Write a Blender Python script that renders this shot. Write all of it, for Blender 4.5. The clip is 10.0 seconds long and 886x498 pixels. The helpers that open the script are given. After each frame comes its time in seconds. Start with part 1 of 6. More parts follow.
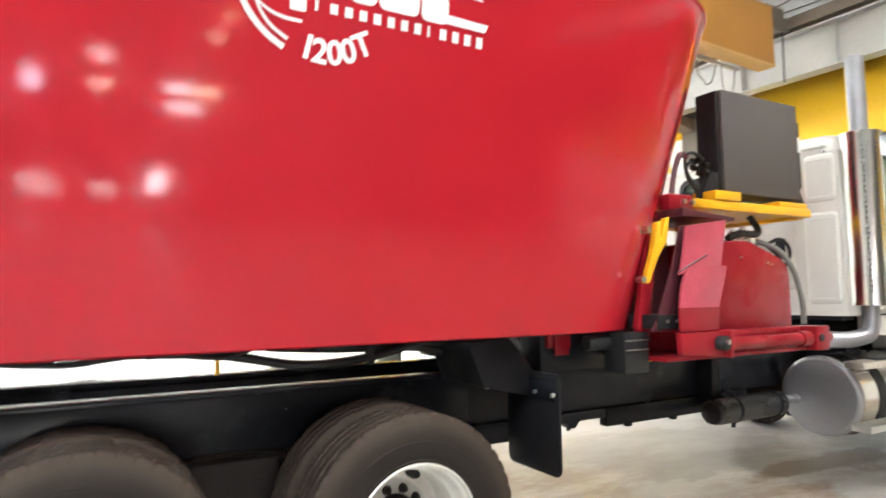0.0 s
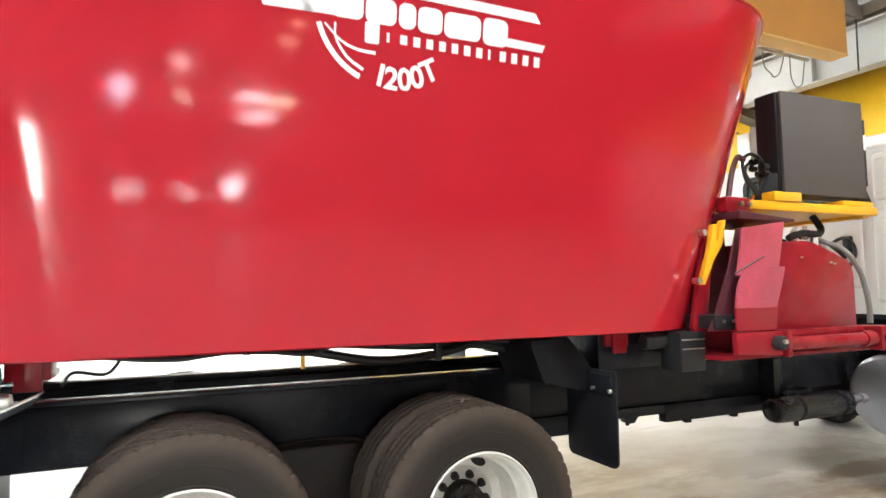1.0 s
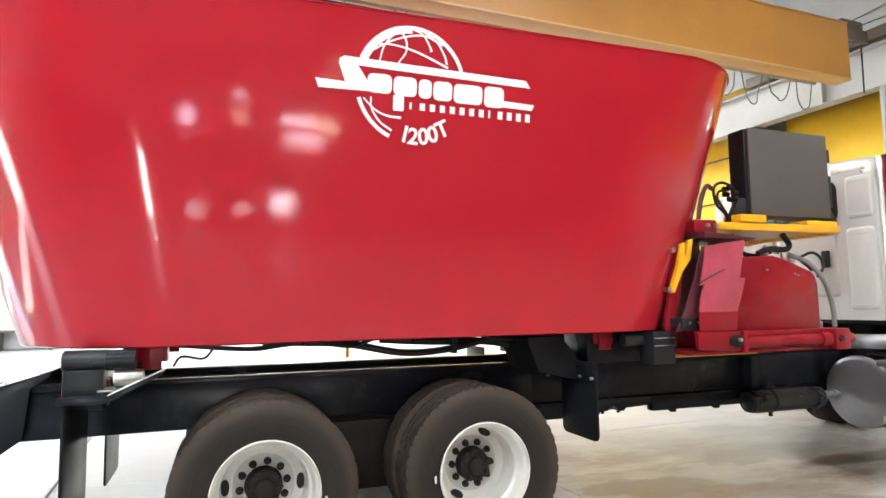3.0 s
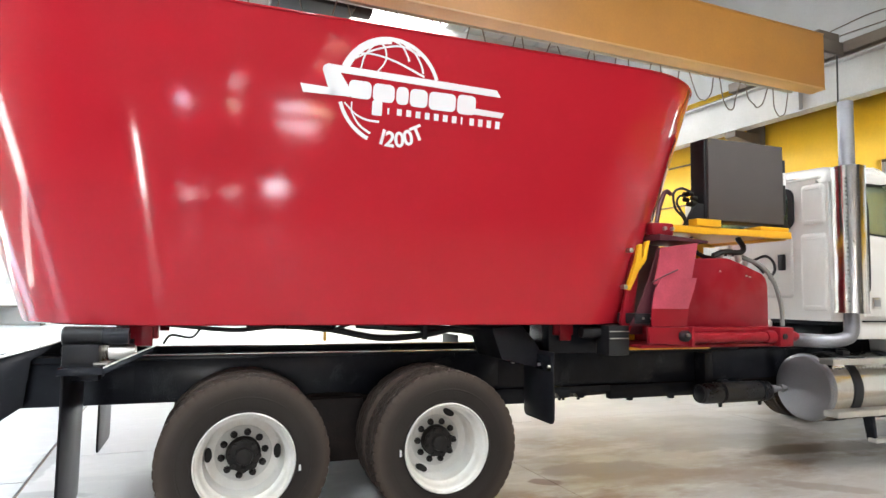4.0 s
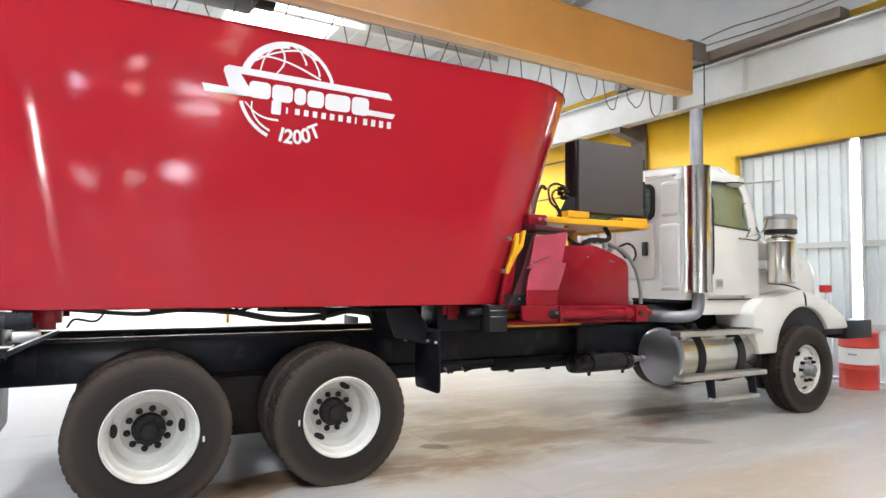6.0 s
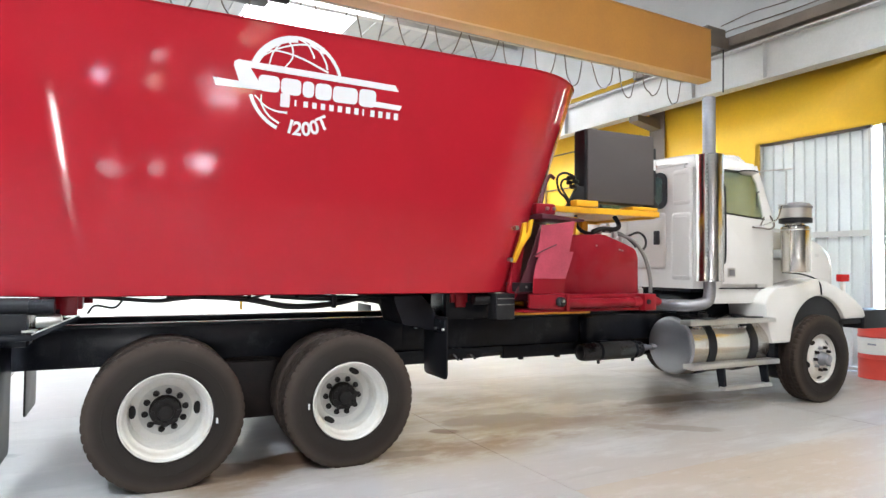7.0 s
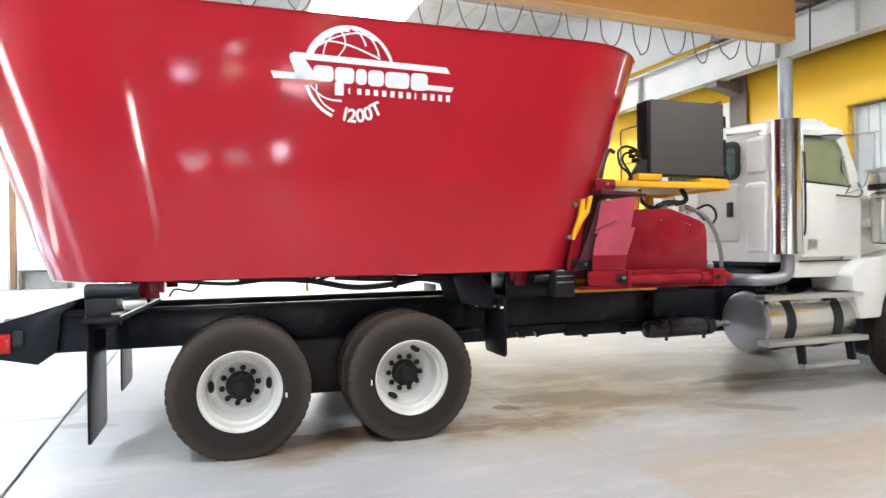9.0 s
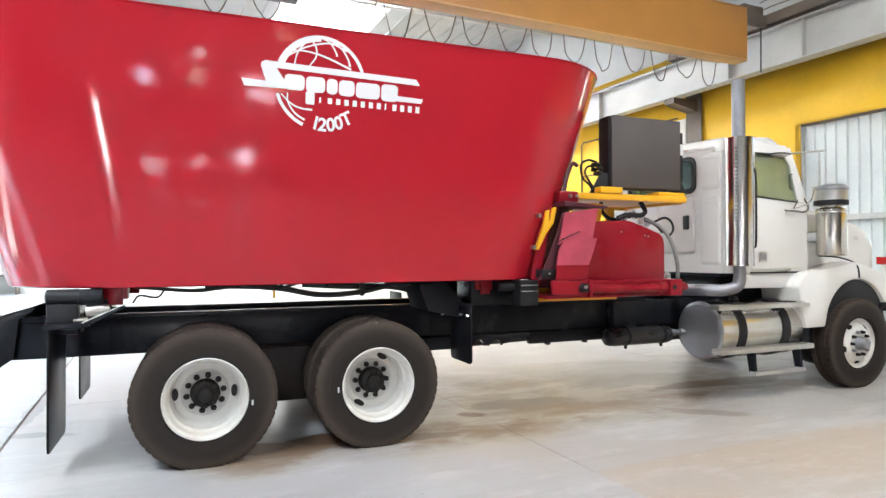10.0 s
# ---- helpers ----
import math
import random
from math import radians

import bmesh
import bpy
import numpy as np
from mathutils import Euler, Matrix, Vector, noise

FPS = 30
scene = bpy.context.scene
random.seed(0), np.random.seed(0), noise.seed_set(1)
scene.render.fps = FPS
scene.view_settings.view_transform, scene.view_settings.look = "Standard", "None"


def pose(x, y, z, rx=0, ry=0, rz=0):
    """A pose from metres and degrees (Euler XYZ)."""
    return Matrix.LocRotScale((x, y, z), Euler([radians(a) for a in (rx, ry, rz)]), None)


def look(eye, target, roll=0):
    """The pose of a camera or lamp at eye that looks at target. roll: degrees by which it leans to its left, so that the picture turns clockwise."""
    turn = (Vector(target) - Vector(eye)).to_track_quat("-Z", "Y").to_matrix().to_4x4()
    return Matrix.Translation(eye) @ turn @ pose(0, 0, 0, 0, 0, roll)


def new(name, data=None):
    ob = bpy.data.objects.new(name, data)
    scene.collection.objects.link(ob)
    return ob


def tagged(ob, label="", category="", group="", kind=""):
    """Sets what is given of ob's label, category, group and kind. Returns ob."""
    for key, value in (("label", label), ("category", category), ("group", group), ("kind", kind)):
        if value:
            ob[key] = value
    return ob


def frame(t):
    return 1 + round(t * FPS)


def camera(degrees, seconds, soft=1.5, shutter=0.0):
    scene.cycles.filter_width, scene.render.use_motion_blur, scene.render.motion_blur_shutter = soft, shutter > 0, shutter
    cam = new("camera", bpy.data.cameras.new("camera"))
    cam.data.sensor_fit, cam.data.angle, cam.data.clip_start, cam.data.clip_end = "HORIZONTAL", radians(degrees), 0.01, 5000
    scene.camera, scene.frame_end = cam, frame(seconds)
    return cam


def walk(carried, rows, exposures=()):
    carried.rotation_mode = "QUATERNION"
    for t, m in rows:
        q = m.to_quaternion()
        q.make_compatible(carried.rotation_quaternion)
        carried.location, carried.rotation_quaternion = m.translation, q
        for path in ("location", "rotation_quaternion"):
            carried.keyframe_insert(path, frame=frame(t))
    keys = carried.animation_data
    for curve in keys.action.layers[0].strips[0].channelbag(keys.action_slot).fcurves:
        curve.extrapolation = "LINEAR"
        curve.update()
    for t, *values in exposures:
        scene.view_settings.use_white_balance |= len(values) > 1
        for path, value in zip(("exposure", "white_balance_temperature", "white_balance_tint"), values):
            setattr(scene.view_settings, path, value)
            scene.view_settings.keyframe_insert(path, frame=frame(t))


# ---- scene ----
cam = camera(71.1, 10.0, soft=1.45, shutter=0.5)
PATH = [
    (0, (0.404, 0.166, 1.623), (1.375, 1.907, 1.779), -0.8),
    (0.5, (0.375, 0.075, 1.578), (1.208, 1.892, 1.655), 0.9),
    (1, (0.275, -0.073, 1.663), (1.068, 1.757, 1.805), -0.9),
    (1.5, (0.134, -0.256, 1.707), (0.935, 1.571, 1.854), -1.4),
    (2, (0.079, -0.456, 1.650), (0.902, 1.355, 1.855), -1.7),
    (2.2, (0.078, -0.595, 1.603), (0.763, 1.272, 1.822), -1.6),
    (3.3, (0.092, -1.129, 1.638), (0.76, 0.752, 1.773), -0.6),
    (3.5, (0.084, -1.194, 1.657), (0.808, 0.668, 1.751), -0.1),
    (4, (0.119, -1.423, 1.633), (0.805, 0.45, 1.778), 0.9),
    (4.5, (0.171, -1.631, 1.627), (0.834, 0.253, 1.728), 1.1),
    (5, (0.148, -1.773, 1.628), (0.874, 0.086, 1.756), 0.0),
    (5.5, (0.087, -1.856, 1.648), (0.997, -0.076, 1.722), 0.7),
    (6, (0.067, -1.954, 1.633), (1.01, -0.193, 1.731), 0.5),
    (6.2, (0.068, -2.005, 1.626), (0.984, -0.229, 1.712), 0.6),
    (7.5, (0.218, -2.145, 1.629), (1.073, -0.338, 1.682), 0.3),
    (8, (0.253, -2.22, 1.632), (1.01, -0.369, 1.658), -0.5),
    (8.5, (0.278, -2.288, 1.599), (0.898, -0.387, 1.616), -0.9),
    (9, (0.315, -2.256, 1.637), (0.953, -0.36, 1.631), -0.8),
    (9.5, (0.299, -2.296, 1.629), (1.028, -0.434, 1.658), -0.6),
    (10, (0.238, -2.321, 1.638), (0.991, -0.469, 1.659), -0.2),
]
EXPOSURES = [(0.0, 4.88, 6800, 8), (2.0, 4.86, 6750, 8), (3.5, 4.58, 6550, 9), (5.5, 4.54, 6400, 10), (8.5, 4.56, 6250, 10), (10.0, 4.55, 6300, 10)]
walk(cam, [(t, look(eye, target, roll)) for t, eye, target, roll in PATH], EXPOSURES)

# ---------------------------------------------------------------- light
world = bpy.data.worlds.new("world")
scene.world = world
world.use_nodes = True
wn = world.node_tree
wn.nodes.clear()
sky = wn.nodes.new("ShaderNodeTexSky")
sky.sky_type, sky.sun_disc = "NISHITA", False
sky.sun_elevation, sky.sun_rotation = radians(43), radians(249)
bg = wn.nodes.new("ShaderNodeBackground")
bg.inputs["Strength"].default_value = 0.15
wo = wn.nodes.new("ShaderNodeOutputWorld")
wn.links.new(sky.outputs[0], bg.inputs[0])
wn.links.new(bg.outputs[0], wo.inputs[0])

sun = new("sun", bpy.data.lights.new("sun", "SUN"))
sun.data.energy, sun.data.angle, sun.data.color = 5.0, radians(0.5), (1.0, 0.95, 0.88)
az, el = radians(249), radians(43)
sun.matrix_world = look((math.sin(az) * math.cos(el) * 40, math.cos(az) * math.cos(el) * 40, math.sin(el) * 40), (0, 0, 0))

B = 3.0                      # the hall stands three degrees off the truck's axis
HALL = pose(0, 0, 0, 0, 0, B)
ROOF_Z = 8.6


def roof_lamp(u, v, w, l, watts, colour):
    ob = new("skylight_lamp", bpy.data.lights.new("skylight_lamp", "AREA"))
    ob.data.shape, ob.data.size, ob.data.size_y = "RECTANGLE", w, l
    ob.data.energy, ob.data.color = watts, colour
    ob.matrix_world = HALL @ pose(u, v, ROOF_Z + 0.01)
    return ob


# translucent roof strips: (centre u, centre v, width, length, watts)
# only the second strip is seen; the others are added to light the hall
SKYLIGHTS = [(-6.5, 13.0, 2.4, 11.0, 30), (4.75, 16.9, 2.9, 9.6, 75), (-6.5, 25.5, 2.4, 8.0, 58),
             (4.5, 27.0, 2.4, 6.0, 45), (-3.6, -3.0, 1.4, 8.0, 44), (5.5, -3.0, 1.4, 8.0, 29)]
for u, v, w, l, watts in SKYLIGHTS:
    roof_lamp(u, v, w, l, watts, (0.87, 0.95, 1.0) if u < 0 else (1.0, 0.98, 0.95))

# small openings in the south wall: (u0, u1, z0, z1, radiance, colour); an added tinted lamp in each makes a spot
# mirrored in the tub
SOUTH = -8.5
SOUTH_OPENINGS = [(-3.65, -3.10, 0.02, 1.6, 1.9, (1.0, 0.97, 0.97)), (-1.46, -1.14, 2.31, 2.63, 1.0, (0.66, 0.72, 1.0)), (-0.20, 0.15, 2.97, 3.20, 0.4, (1.0, 0.9, 0.92)),
                  (-0.22, 0.15, 2.40, 2.62, 0.3, (1.0, 0.66, 0.30)), (0.95, 1.55, 2.50, 2.70, 0.8, (0.95, 0.90, 1.0)), (1.551, 2.15, 2.46, 2.66, 0.6, (1.0, 0.74, 0.36)),
                  (1.0, 1.75, 2.10, 2.30, 0.7, (0.97, 0.88, 1.0)), (0.82, 1.16, 0.52, 0.92, 1.1, (0.86, 0.88, 1.0)),
                  (-1.45, -0.80, 0.24, 0.66, 0.055, (0.95, 0.85, 1.0)), (-0.20, 0.25, 0.36, 0.70, 0.055, (1.0, 0.9, 0.85)),
                  # amber pair stands in for something orange mirrored in the tub
                  (1.74, 2.16, 3.66, 3.80, 0.35, (1.0, 0.50, 0.12)), (2.00, 2.42, 4.08, 4.22, 0.35, (1.0, 0.50, 0.12))]
for u0, u1, z0, z1, radiance, colour in SOUTH_OPENINGS:
    ob = new("window_lamp", bpy.data.lights.new("window_lamp", "AREA"))
    ob.data.shape, ob.data.size, ob.data.size_y = "RECTANGLE", u1 - u0, z1 - z0
    ob.data.energy, ob.data.color = radiance * math.pi * (u1 - u0) * (z1 - z0), colour
    ob.matrix_world = HALL @ pose((u0 + u1) / 2, SOUTH - 0.14, (z0 + z1) / 2, 90, 0, 0)

# ---------------------------------------------------------------- materials
def material(name, colour, rough=0.5, metal=0.0, vary=0.12, scale=6.0, fine=60.0, bump=0.15, coat=0.0, dirt=None, dirt_amount=0.0,
             rough_vary=0.1, random_vary=0.0, spec=0.5):
    m = bpy.data.materials.new(name)
    m.use_nodes = True
    nt = m.node_tree
    p = nt.nodes["Principled BSDF"]
    p.inputs["Metallic"].default_value = metal
    p.inputs["Specular IOR Level"].default_value = spec
    p.inputs["Coat Weight"].default_value = coat
    p.inputs["Coat Roughness"].default_value = 0.04
    tc = nt.nodes.new("ShaderNodeTexCoord")
    big = nt.nodes.new("ShaderNodeTexNoise")
    big.inputs["Scale"].default_value, big.inputs["Detail"].default_value = scale, 5.0
    small = nt.nodes.new("ShaderNodeTexNoise")
    small.inputs["Scale"].default_value, small.inputs["Detail"].default_value = fine, 3.0
    for n in (big, small):
        nt.links.new(tc.outputs["Object"], n.inputs["Vector"])
    mixv = nt.nodes.new("ShaderNodeMix")
    mixv.data_type = "FLOAT"
    mixv.inputs[0].default_value = 0.35
    nt.links.new(big.outputs["Fac"], mixv.inputs[2])
    nt.links.new(small.outputs["Fac"], mixv.inputs[3])
    ramp = nt.nodes.new("ShaderNodeMapRange")
    ramp.inputs[1].default_value, ramp.inputs[2].default_value = 0.3, 0.7
    ramp.inputs[3].default_value, ramp.inputs[4].default_value = 1.0 - vary, 1.0 + vary * 0.6
    nt.links.new(mixv.outputs[0], ramp.inputs[0])
    mul = nt.nodes.new("ShaderNodeMix")
    mul.data_type, mul.blend_type = "RGBA", "MULTIPLY"
    mul.inputs[0].default_value = 1.0
    mul.inputs[6].default_value = (*colour, 1)
    nt.links.new(ramp.outputs[0], mul.inputs[7])
    out = mul.outputs[2]
    if random_vary:
        oi = nt.nodes.new("ShaderNodeObjectInfo")
        rr = nt.nodes.new("ShaderNodeMapRange")
        rr.inputs[3].default_value, rr.inputs[4].default_value = 1 - random_vary, 1 + random_vary
        nt.links.new(oi.outputs["Random"], rr.inputs[0])
        m2 = nt.nodes.new("ShaderNodeMix")
        m2.data_type, m2.blend_type = "RGBA", "MULTIPLY"
        m2.inputs[0].default_value = 1.0
        nt.links.new(out, m2.inputs[6])
        nt.links.new(rr.outputs[0], m2.inputs[7])
        out = m2.outputs[2]
    if dirt:
        dn = nt.nodes.new("ShaderNodeTexNoise")
        dn.inputs["Scale"].default_value, dn.inputs["Detail"].default_value = scale * 0.45, 8.0
        dn.inputs["Roughness"].default_value = 0.65
        nt.links.new(tc.outputs["Object"], dn.inputs["Vector"])
        dr = nt.nodes.new("ShaderNodeMapRange")
        dr.inputs[1].default_value, dr.inputs[2].default_value = 0.47, 0.72
        dr.inputs[3].default_value, dr.inputs[4].default_value = 0.0, dirt_amount
        nt.links.new(dn.outputs["Fac"], dr.inputs[0])
        m3 = nt.nodes.new("ShaderNodeMix")
        m3.data_type = "RGBA"
        m3.inputs[7].default_value = (*dirt, 1)
        nt.links.new(dr.outputs[0], m3.inputs[0])
        nt.links.new(out, m3.inputs[6])
        out = m3.outputs[2]
    nt.links.new(out, p.inputs["Base Color"])
    rm = nt.nodes.new("ShaderNodeMapRange")
    rm.inputs[1].default_value, rm.inputs[2].default_value = 0.3, 0.7
    rm.inputs[3].default_value = max(0.02, rough - rough_vary * rough)
    rm.inputs[4].default_value = min(1.0, rough + rough_vary * rough)
    nt.links.new(mixv.outputs[0], rm.inputs[0])
    nt.links.new(rm.outputs[0], p.inputs["Roughness"])
    if bump:
        bp = nt.nodes.new("ShaderNodeBump")
        bp.inputs["Strength"].default_value, bp.inputs["Distance"].default_value = bump, 0.004
        nt.links.new(small.outputs["Fac"], bp.inputs["Height"])
        nt.links.new(bp.outputs[0], p.inputs["Normal"])
    return m


def gloss_paint(name, colour, wave=0.02, rough=0.14, wave_scale=1.3, coat=0.0, spec=0.5):
    """Sprayed paint with a clear gloss over slightly wavy sheet metal."""
    m = material(name, colour, rough=rough, vary=0.02, scale=2.0, fine=300.0, bump=0.0, coat=coat, spec=spec)
    nt = m.node_tree
    p = nt.nodes["Principled BSDF"]
    tc = nt.nodes["Texture Coordinate"]
    n = nt.nodes.new("ShaderNodeTexNoise")
    n.inputs["Scale"].default_value, n.inputs["Detail"].default_value = wave_scale, 1.0
    nt.links.new(tc.outputs["Object"], n.inputs["Vector"])
    bp = nt.nodes.new("ShaderNodeBump")
    bp.inputs["Strength"].default_value, bp.inputs["Distance"].default_value = 1.0, wave
    nt.links.new(n.outputs["Fac"], bp.inputs["Height"])
    nt.links.new(bp.outputs[0], p.inputs["Normal"])
    nt.links.new(bp.outputs[0], p.inputs["Coat Normal"])
    p.inputs["Coat Roughness"].default_value = 0.07
    return m


RED = gloss_paint("red_gloss_paint", (0.425, 0.0145, 0.025), wave=0.007, rough=0.12, coat=0.62, spec=0.10)
RED_PART = gloss_paint("red_machine_paint", (0.245, 0.008, 0.016), wave=0.004, rough=0.28, spec=0.28)
# pale rose stands for bright surroundings mirrored in a glossy red sheet
ROSE = material("rose_sheen_sheet", (0.44, 0.060, 0.095), rough=0.40, vary=0.30, scale=4, bump=0.1, dirt=(0.30, 0.030, 0.050), dirt_amount=0.5)
GUARD = material("brushed_stainless_guard", (0.70, 0.68, 0.65), rough=0.17, metal=1.0, vary=0.10, scale=4, fine=120, bump=0.05)
# dark tone holds the shade inside the discharge opening
DARKRED = material("dark_red_sheet", (0.085, 0.018, 0.026), rough=0.34, vary=0.2, scale=5, bump=0.1)
WHITE = gloss_paint("white_cab_paint", (0.74, 0.72, 0.68), wave=0.004, rough=0.25)
BLACK = material("black_chassis_paint", (0.013, 0.0145, 0.019), rough=0.26, vary=0.3, scale=4, fine=140, bump=0.03, dirt=(0.016, 0.015, 0.015), dirt_amount=0.06, spec=0.2)
BLACKGLOSS = material("black_tank_enamel", (0.010, 0.010, 0.012), rough=0.28, vary=0.15, scale=4, bump=0.02)
BLACKPLASTIC = material("black_plastic", (0.017, 0.017, 0.019), rough=0.42, vary=0.2, bump=0.1, spec=0.28)
FLAP = material("black_flap_rubber", (0.013, 0.013, 0.016), rough=0.36, vary=0.3, scale=3, bump=0.1, dirt=(0.03, 0.026, 0.023), dirt_amount=0.2, spec=0.1)
RUBBER = material("tyre_rubber", (0.046, 0.035, 0.029), rough=0.62, vary=0.25, scale=5, fine=80, bump=0.2, dirt=(0.05, 0.038, 0.030), dirt_amount=0.35, spec=0.22)


def dusty_shaded_tyre(m):
    """Dark clean rubber by the bead, brown dust worn into the shoulder, tread darkened for the shade between the duals.
    """
    nt = m.node_tree
    p = nt.nodes["Principled BSDF"]
    base = p.inputs["Base Color"].links[0].from_socket
    tc = nt.nodes["Texture Coordinate"]
    flat = nt.nodes.new("ShaderNodeVectorMath")
    flat.operation = "MULTIPLY"
    flat.inputs[1].default_value = (1, 0, 1)
    nt.links.new(tc.outputs["Object"], flat.inputs[0])
    ln = nt.nodes.new("ShaderNodeVectorMath")
    ln.operation = "LENGTH"
    nt.links.new(flat.outputs[0], ln.inputs[0])
    n = nt.nodes.new("ShaderNodeTexNoise")
    n.inputs["Scale"].default_value, n.inputs["Detail"].default_value = 9.0, 6.0
    nt.links.new(tc.outputs["Object"], n.inputs["Vector"])
    ad = nt.nodes.new("ShaderNodeMath")
    ad.operation = "MULTIPLY_ADD"
    ad.inputs[1].default_value = 0.03
    nt.links.new(n.outputs["Fac"], ad.inputs[0])
    nt.links.new(ln.outputs["Value"], ad.inputs[2])
    rg = nt.nodes.new("ShaderNodeMapRange")
    rg.inputs[1].default_value, rg.inputs[2].default_value = 0.30, 0.58
    nt.links.new(ad.outputs[0], rg.inputs[0])
    cr = nt.nodes.new("ShaderNodeValToRGB")
    el_ = cr.color_ramp.elements
    el_[0].position, el_[0].color = 0.0, (0.020, 0.0155, 0.0135, 1)
    el_[1].position, el_[1].color = 1.0, (0.016, 0.012, 0.010, 1)
    for at, c in ((0.45, (0.021, 0.016, 0.0138)), (0.60, (0.026, 0.0195, 0.016)), (0.78, (0.054, 0.040, 0.031)), (0.90, (0.050, 0.034, 0.026)), (0.97, (0.020, 0.0145, 0.012))):
        e = el_.new(at)
        e.color = (*c, 1)
    nt.links.new(rg.outputs[0], cr.inputs[0])
    mx = nt.nodes.new("ShaderNodeMix")
    mx.data_type = "RGBA"
    mx.inputs[0].default_value = 0.88
    nt.links.new(base, mx.inputs[6])
    nt.links.new(cr.outputs[0], mx.inputs[7])
    nt.links.new(mx.outputs[2], p.inputs["Base Color"])


dusty_shaded_tyre(RUBBER)
RIM = material("white_rim_paint", (0.70, 0.68, 0.64), rough=0.30, vary=0.06, scale=8, bump=0.05, dirt=(0.46, 0.36, 0.22), dirt_amount=0.42)
DISC = material("grey_white_disc_paint", (0.56, 0.55, 0.52), rough=0.4, vary=0.08, scale=9, bump=0.06, dirt=(0.28, 0.21, 0.13), dirt_amount=0.40)
HUB = material("black_hub_iron", (0.015, 0.013, 0.012), rough=0.55, vary=0.4, scale=12, bump=0.4, dirt=(0.030, 0.022, 0.016), dirt_amount=0.4, spec=0.3)
STEEL = material("brushed_aluminium", (0.62, 0.60, 0.57), rough=0.35, metal=1.0, vary=0.12, scale=4, fine=90, bump=0.1)
TANKSHELL = material("polished_tank_aluminium", (0.66, 0.63, 0.58), rough=0.20, metal=1.0, vary=0.10, scale=3, fine=120, bump=0.04)
CHROME = material("polished_chrome", (0.80, 0.79, 0.77), rough=0.10, metal=1.0, vary=0.05, scale=3, bump=0.0)
TANKEND = material("dull_aluminium_end", (0.36, 0.36, 0.38), rough=0.42, metal=0.9, vary=0.1, scale=3, bump=0.08)
PIPE = material("aluminised_pipe", (0.32, 0.32, 0.34), rough=0.44, metal=0.75, vary=0.12, scale=6, bump=0.1)
YELLOW = material("yellow_machine_paint", (0.80, 0.40, 0.015), rough=0.35, vary=0.1, scale=6, bump=0.08)
MESHGREY = material("radiator_screen_grey", (0.080, 0.067, 0.063), rough=0.75, vary=0.12, scale=3, fine=400, bump=0.5)
BRAID = material("grey_braided_hose", (0.20, 0.19, 0.175), rough=0.5, vary=0.2, scale=8, fine=200, bump=0.3)
HOSE = material("hose_rubber", (0.012, 0.012, 0.013), rough=0.5, vary=0.2, bump=0.2)
DECAL = material("white_vinyl", (0.82, 0.80, 0.80), rough=0.3, vary=0.03, bump=0.0)
LAMPRED = material("red_lens", (0.55, 0.012, 0.012), rough=0.15, vary=0.1, bump=0.0)
AMBER = material("amber_lens", (0.75, 0.25, 0.02), rough=0.15, vary=0.1, bump=0.0)
RUST = material("oily_axle_iron", (0.014, 0.010, 0.009), rough=0.6, vary=0.4, scale=6, bump=0.5, dirt=(0.045, 0.026, 0.018), dirt_amount=0.4, spec=0.3)
CONCRETE = material("worn_concrete", (0.402, 0.404, 0.405), rough=0.36, vary=0.10, scale=0.9, fine=160, bump=0.0, rough_vary=0.15, random_vary=0.03, spec=0.22)
TANCONCRETE = material("tan_worn_concrete", (0.415, 0.37, 0.318), rough=0.36, vary=0.10, scale=0.9, fine=160, bump=0.0, rough_vary=0.15, random_vary=0.03, spec=0.22)
# separate pour; its colour also dimmed and blued for the daylight on the left
DIMCONCRETE = material("dimmed_blue_grey_concrete", (0.325, 0.342, 0.362), rough=0.36, vary=0.12, scale=0.9, fine=160, bump=0.0, rough_vary=0.15, random_vary=0.03, spec=0.22)
JOINT = material("joint_dirt", (0.20, 0.16, 0.13), rough=0.9, vary=0.3, bump=0.3)
WALLYELLOW = material("yellow_wall_paint", (0.78, 0.46, 0.015), rough=0.6, vary=0.10, scale=0.8, fine=20, bump=0.2, dirt=(0.45, 0.28, 0.04), dirt_amount=0.35)
WALLWHITE = material("white_wall_paint", (0.74, 0.73, 0.70), rough=0.6, vary=0.08, scale=0.7, fine=20, bump=0.2)
WALLDIM = material("grey_block_wall", (0.19, 0.185, 0.18), rough=0.8, vary=0.15, scale=0.7, fine=20, bump=0.2)
CRANE = material("orange_crane_paint", (0.50, 0.225, 0.045), rough=0.42, vary=0.12, scale=1.2, fine=30, bump=0.12, dirt=(0.35, 0.17, 0.05), dirt_amount=0.5)
CRANEFLANGE = material("tan_crane_flange", (0.60, 0.36, 0.16), rough=0.5, vary=0.12, scale=1.5, fine=30, bump=0.12)
GREYSTEEL = material("light_grey_steel_paint", (0.46, 0.465, 0.45), rough=0.45, vary=0.12, scale=1.2, fine=30, bump=0.1, dirt=(0.32, 0.31, 0.28), dirt_amount=0.4)
BROWNSTEEL = material("grey_brown_steel", (0.15, 0.122, 0.098), rough=0.6, vary=0.25, scale=2, bump=0.2)
SHEET = material("galvanised_sheet", (0.62, 0.66, 0.66), rough=0.4, vary=0.10, scale=1.0, fine=30, bump=0.1, dirt=(0.42, 0.43, 0.42), dirt_amount=0.4, random_vary=0.05)
ROOFSHEET = material("roof_sheet_underside", (0.40, 0.41, 0.41), rough=0.6, vary=0.15, scale=1.0, bump=0.15)
WOOD = material("brown_boards", (0.22, 0.11, 0.05), rough=0.6, vary=0.3, scale=2, bump=0.2)
